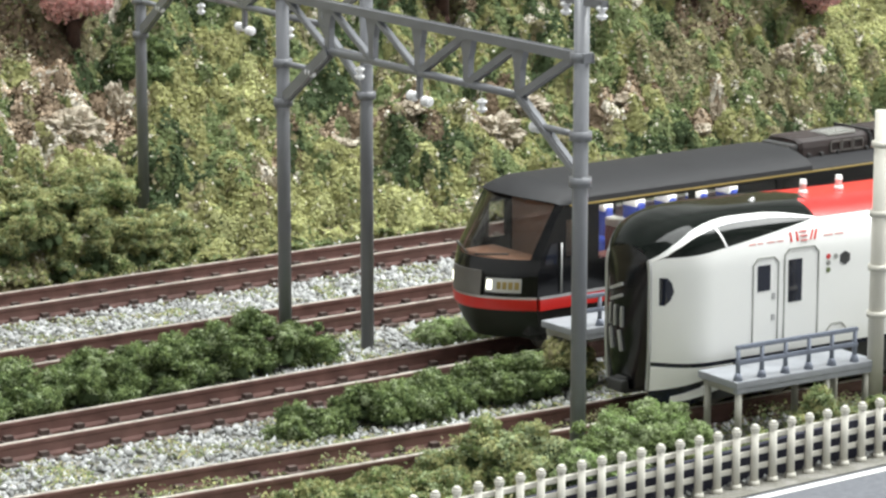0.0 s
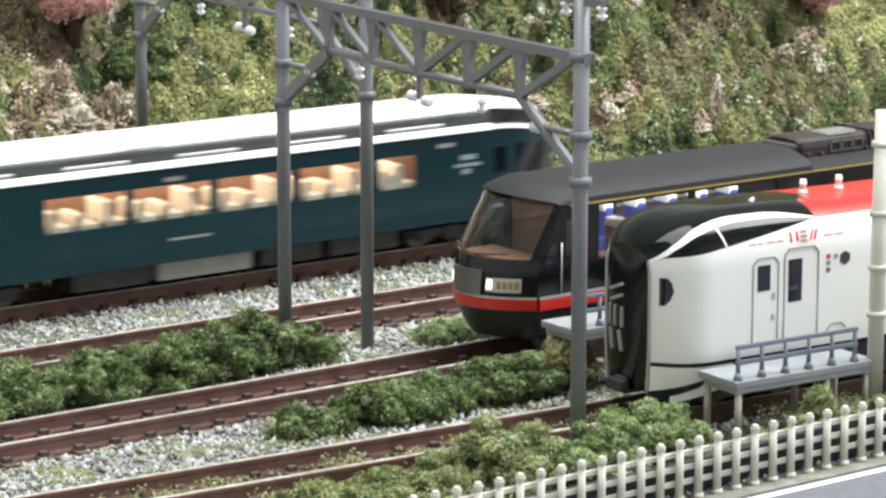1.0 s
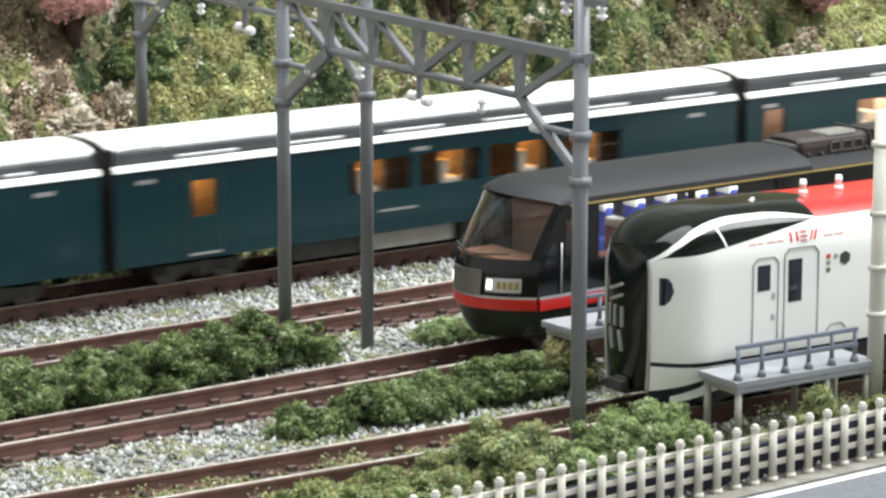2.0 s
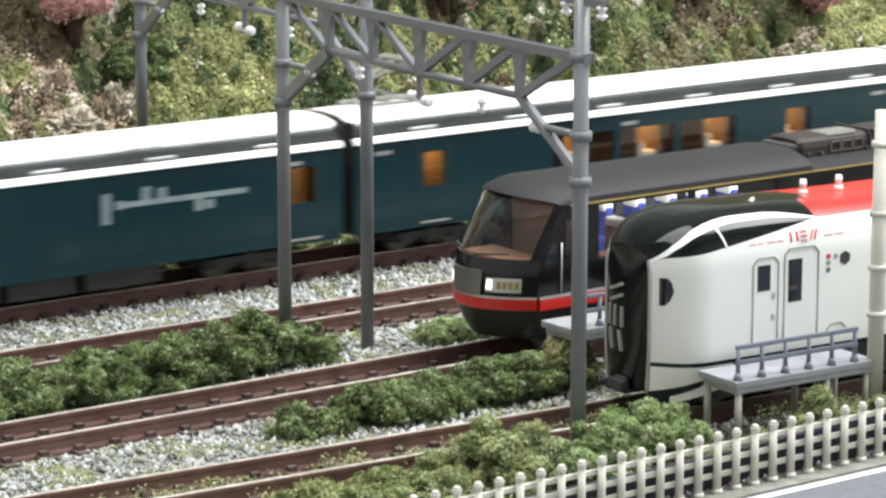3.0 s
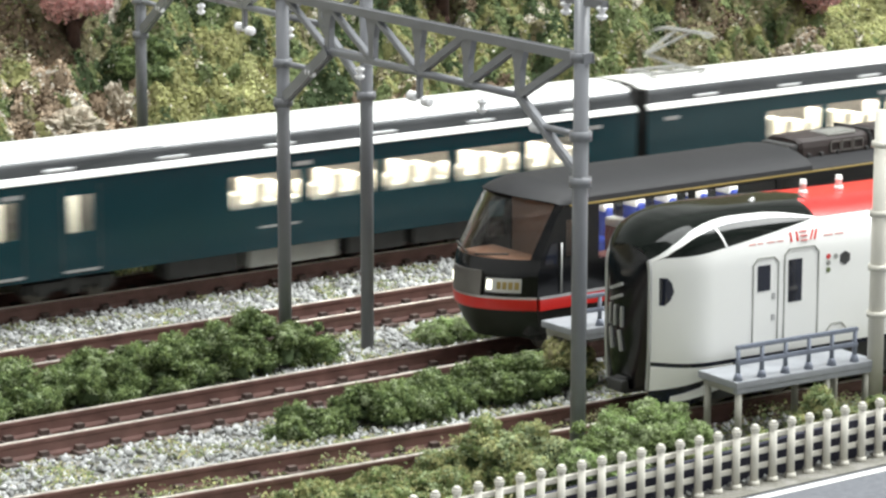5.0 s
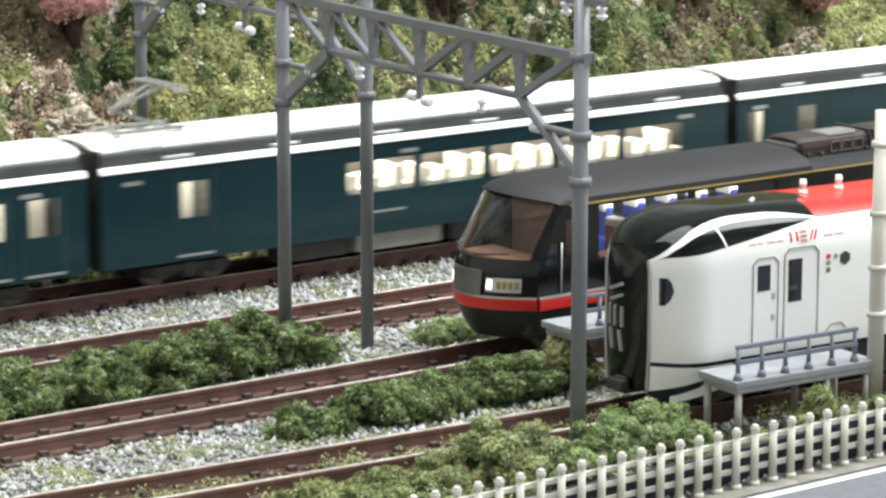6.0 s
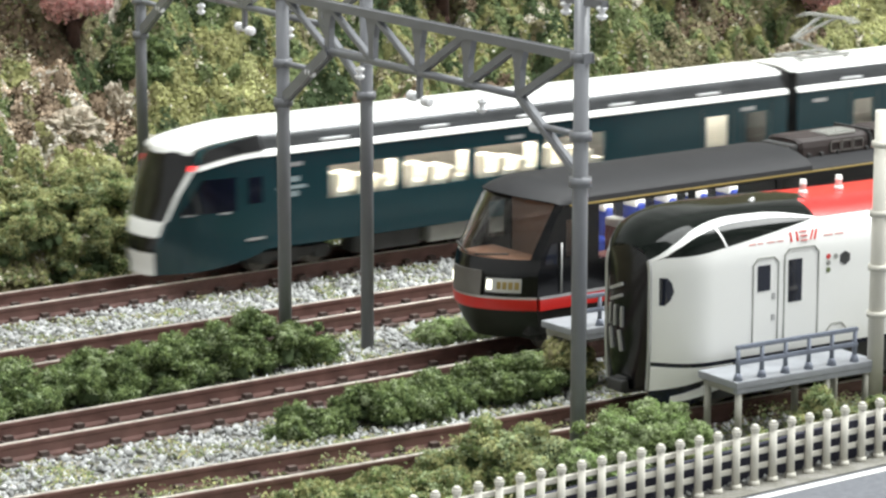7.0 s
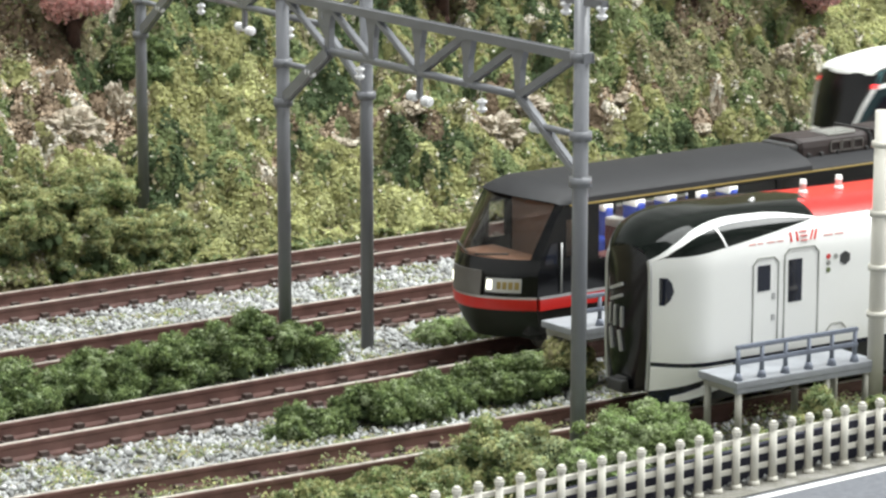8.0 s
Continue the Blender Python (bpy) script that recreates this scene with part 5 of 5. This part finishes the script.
def bush(x, y, z, rx, ry, h, kinds, label, dens=1.0):
    """A low clump of foam foliage: lumpy mound of many small tufts."""
    ob = thing("bush", x, y, z, label, "bush", "bushes between the tracks")
    lumps = []
    m = max(10, int(rx * ry * 1.15))
    for _ in range(m):
        a, r = random.uniform(0, 6.283), math.sqrt(random.random())
        px, py = rx * r * math.cos(a), ry * r * math.sin(a)
        hh = h * (1 - 0.5 * r * r) * random.uniform(0.5, 1.18)
        lumps.append((px, py, hh * 0.45, min(random.choice((0.7, 0.9, 1.1, 1.4, 1.8)) * random.uniform(0.85, 1.15), hh * 0.75), hh))
    # dark green cores put the shade inside the bush into colour
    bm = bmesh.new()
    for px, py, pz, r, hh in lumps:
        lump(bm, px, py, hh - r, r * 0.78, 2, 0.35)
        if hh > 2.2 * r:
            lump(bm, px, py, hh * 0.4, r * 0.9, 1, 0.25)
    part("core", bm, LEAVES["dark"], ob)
    pts, nor, tint = [], [], []
    for px, py, pz, r, hh in lumps:
        k = int(2100 * dens * (r / 2.0) ** 2)
        d = RNG.normal(0, 1, (k, 3))
        d /= np.linalg.norm(d, axis=1)[:, None]
        d[:, 2] = np.where(d[:, 2] < -0.5, -d[:, 2], d[:, 2])
        knobs = RNG.normal(0, 1, (30, 3))
        knobs /= np.linalg.norm(knobs, axis=1)[:, None]
        near = d @ knobs.T
        which, m = near.argmax(1), near.max(1)
        swell = 0.78 + 0.36 * np.clip((m - 0.75) / 0.25, 0, 1) ** 0.7
        pts.append(np.array([px, py, hh - r]) + d * r * (swell * RNG.uniform(0.82, 1.2, k))[:, None])
        squash = np.array([random.uniform(0.8, 1.45), random.uniform(0.8, 1.3), random.uniform(0.7, 1.1)])
        ragged = 1 + 0.16 * np.sin(d @ RNG.normal(0, 4, 3) + px) + 0.12 * np.sin(d @ RNG.normal(0, 7, 3) + py)
        pts[-1] = np.array([px, py, hh - r]) + (pts[-1] - np.array([px, py, hh - r])) * squash * ragged[:, None]
        nor.append(d * 0.7 + (d - knobs[which]) * 1.6)
        tint.append((RNG.integers(0, len(kinds)) * (RNG.uniform(0, 1, 30)[which] < 0.45) + RNG.integers(0, len(kinds), 30)[which] * (RNG.uniform(0, 1, k) < 0.8) + (RNG.uniform(0, 1, k) < 0.2) * RNG.integers(0, len(kinds), k)) % len(kinds))
    pts, nor, tint = np.concatenate(pts), np.concatenate(nor), np.concatenate(tint)
    nor /= np.linalg.norm(nor, axis=1)[:, None]
    v, f, soft = flakes(pts, nor, 0.34, 0.5)
    me_ob = raw("leaves", v, f, [LEAVES[k] for k in kinds], np.repeat(tint, 2), normals=soft)
    me_ob.parent = ob
    return ob


GREEN_BUSH, OLIVE_BUSH, BRIGHT = ("shady", "shady", "foam", "foam", "foam", "bright"), ("foam", "green", "yellow", "bright", "yellow"), ("foam", "foam", "bright", "bright", "fresh")
for x, y, rx, ry, h in ((-69, -57, 8, 6.0, 6.6), (-58, -57, 8, 6.2, 7.2), (-46, -56, 8, 6.2, 7.4), (-35, -55.5, 7, 6.0, 8.0), (-25, -55, 7, 5.6, 7.8), (-15, -54, 6.5, 5.0, 8.2), (-7.5, -53.5, 5, 4.0, 6.4)):
    bush(x, y, -3, rx, ry, h, GREEN_BUSH, "dark green foam bush beside the track")
for x, y, rx, ry, h in ((-30, -89, 5, 4, 4.4), (-22, -89.5, 6, 4.6, 5.4), (-12, -89.5, 6.5, 5.0, 6.2), (-3, -90, 6.5, 5.0, 6.4), (5, -91, 6, 4.4, 7.2)):
    bush(x, y, -3, rx, ry, h, GREEN_BUSH, "green foam bush between the sidings")
bush(13, -91, -3, 4, 4, 8.0, ("olive", "yellow", "yellow"), "olive foam bush beside the platform")
for x, y, rx, ry, h in ((19, -55, 6, 4.5, 3.2), (28, -56, 6, 4.5, 3.6), (37, -56, 5, 4, 3.4)):
    bush(x, y, -3, rx, ry, h, BRIGHT, "low bright green foam bush by the railcar")
bush(-24.5, -125.5, -3, 7.5, 5.4, 8.4, ("meadow", "yellow", "bright", "foam", "bright"), "pale olive foam bush in front of the siding")
bush(-17, -133.6, -3, 7, 4, 8.4, BRIGHT, "fresh green foam bush at the portal foot")
bush(-3, -127.5, -3, 8.5, 5.2, 8.0, BRIGHT, "fresh green foam bush behind the picket fence")
for x, y, rx, ry, h in ((-35, -125, 7, 4, 4.2), (-46, -125, 7, 4, 3.6), (-27, -129, 6, 4, 4.4), (-57, -126, 7, 4, 3.2), (-38, -117.5, 6, 3, 3.0), (-49, -117, 6, 3, 2.8), (-29, -119.5, 5, 3, 4.0), (-44, -130, 8, 4, 3.2)):
    bush(x, y, -3, rx, ry, h, OLIVE_BUSH, "low olive foam bush by the fence")
for x, y, rx, ry, h in ((20.5, -136, 3.6, 2.6, 7.6), (28, -137, 5, 2.6, 7.0), (37, -137.4, 5, 2.4, 7.4), (12, -136, 5, 2.6, 3.6), (4, -135, 5, 2.6, 3.2), (44, -137, 5, 2.4, 7.2)):
    bush(x, y, -3, rx, ry, h, OLIVE_BUSH, "olive foam bush below the platform")
for x, y, rx, ry, h in ((-27, 18, 8, 4.5, 10), (-15, 18.5, 8, 4.5, 11.5), (-4, 18, 8, 4.5, 12), (6.5, 17.2, 6, 3.6, 12.5), (15, 20, 6, 4, 10), (-12, 27, 8, 5, 8), (2, 27, 8, 5, 7)):
    z = float(hill_height(np.array([x * 1.0]), np.array([y * 1.0]))[0]) - 1.5
    bush(x, y, z, rx, ry, h, ("yellow", "green", "yellow", "foam", "meadow", "bright"), "olive green foam bush at the foot of the hill")
for x, y, rx, ry, h in ((29, 52, 6, 4, 7.5),):
    z = float(hill_height(np.array([x * 1.0]), np.array([y * 1.0]))[0]) - 2.5
    bush(x, y, z, rx, ry, h, GREEN_BUSH, "dark green foam bush on the hillside")


def moss():
    n = 230000
    x, y = RNG.uniform(-90, 100, n), RNG.uniform(-138, 16, n)
    g = fields(x, y, 16.0, 61) + 0.7 * fields(x, y, 6.0, 62) + 0.4 * RNG.normal(0, 1, n)
    near_track = np.zeros(n, bool)
    for yc, slope in ((A_Y, 0), (B_Y, 0), (C_Y, 0), (D_Y, math.tan(radians(D_TURN)))):
        near_track |= np.abs(y - yc - slope * x) < 7.5
    overgrown = (y < -103) & (RNG.uniform(0, 1, n) < 0.75) & (np.abs(np.abs(y - D_Y - math.tan(radians(D_TURN)) * x) - 4.9) > 1.0)
    keep = ((g > np.where(y > 8, -0.6, np.where((y < -80) & (y > -105), 0.3, 0.6))) & ~near_track) | (overgrown & (g > -0.4))
    x, y, g, overgrown = x[keep], y[keep], g[keep], overgrown[keep]
    n = len(x)
    pts = np.stack([x, y, -2.7 + RNG.uniform(0, 0.6, n) + overgrown * np.clip(g + 0.4, 0, 1.2) * RNG.uniform(0.2, 1.5, n)], 1)
    v, f, soft = flakes(pts, np.tile([0, 0, 1.0], (n, 1)), 0.45, 0.6)
    kind = RNG.choice([0, 1, 1, 2], n)
    ob = raw("moss", v, f, [LEAVES[k] for k in ("yellow", "green", "olive")], np.repeat(kind, 2), normals=soft)
    tagged(ob, "yellow-green moss tufts scattered over the ballast", "moss", kind="stuff")


moss()


def cherry_tree(x, y, h, r, seed, low=0.6):
    random.seed(seed)
    z = float(hill_height(np.array([x * 1.0]), np.array([y * 1.0]))[0]) - 0.6
    ob = thing("cherry_tree", x, y, z, "pink flowering model cherry tree on the hillside", "tree", "cherry trees")
    bm = rod(bmesh.new(), (0, 0, 0), (0.3, 0, h * 0.55), 1.5, 1.0, 10)
    rod(bm, (0, 0, -1), (0, 0, 1.2), 2.0, 1.4, 10)
    tips = []
    for i in range(7):
        a = i * 0.9 + random.uniform(-0.3, 0.3)
        q = Vector((r * 0.6 * math.cos(a), r * 0.6 * math.sin(a), h * random.uniform(low, 0.95)))
        rod(bm, (0.3, 0, h * random.uniform(0.22, 0.45)), q, 0.7, 0.3, 8)
        tips.append(q)
    part("trunk", bm, M_BARK, ob)
    pts, nor = [], []
    for q in tips + [Vector((random.uniform(-r, r), random.uniform(-r, r), h * random.uniform(low, 1.05))) for _ in range(18)]:
        k = 700
        d = RNG.normal(0, 1, (k, 3))
        d /= np.linalg.norm(d, axis=1)[:, None]
        pts.append(np.array(q) + d * random.uniform(2.0, 3.6) * RNG.uniform(0.5, 1.1, (k, 1)))
        nor.append(d)
    pts, nor = np.concatenate(pts), np.concatenate(nor)
    v, f, soft = flakes(pts, nor, 0.8, 0.8)
    o = raw("crown", v, f, LEAVES["pink"], normals=soft)
    o.parent = ob
    return ob


cherry_tree(18.2, 59.0, 17.5, 7.8, 1, low=0.57)
cherry_tree(101, 56.7, 18, 8, 2)
cherry_tree(194, 47.8, 8.6, 3.8, 3, low=0.5)
cherry_tree(167, 56, 20, 8, 4)


# ---- what moves: the teal express
RUN = [(0.0, -233.5), (0.5, -145.6), (1.0, -57.0), (1.5, 31.3), (2.8, 268.5), (3.0, 305.1), (3.5, 393.4), (4.0, 479.0), (4.5, 561.3), (5.8, 771.4), (6.0, 802.0), (6.5, 879.2), (7.0, 954.0), (8.0, 1110.0)]


def motions():
    for k, ob in EXPRESS.items():
        walk(ob, [(t, pose((s - PITCH * (k - 1)) * U, A_Y * U, 0)) for t, s in RUN])


motions()
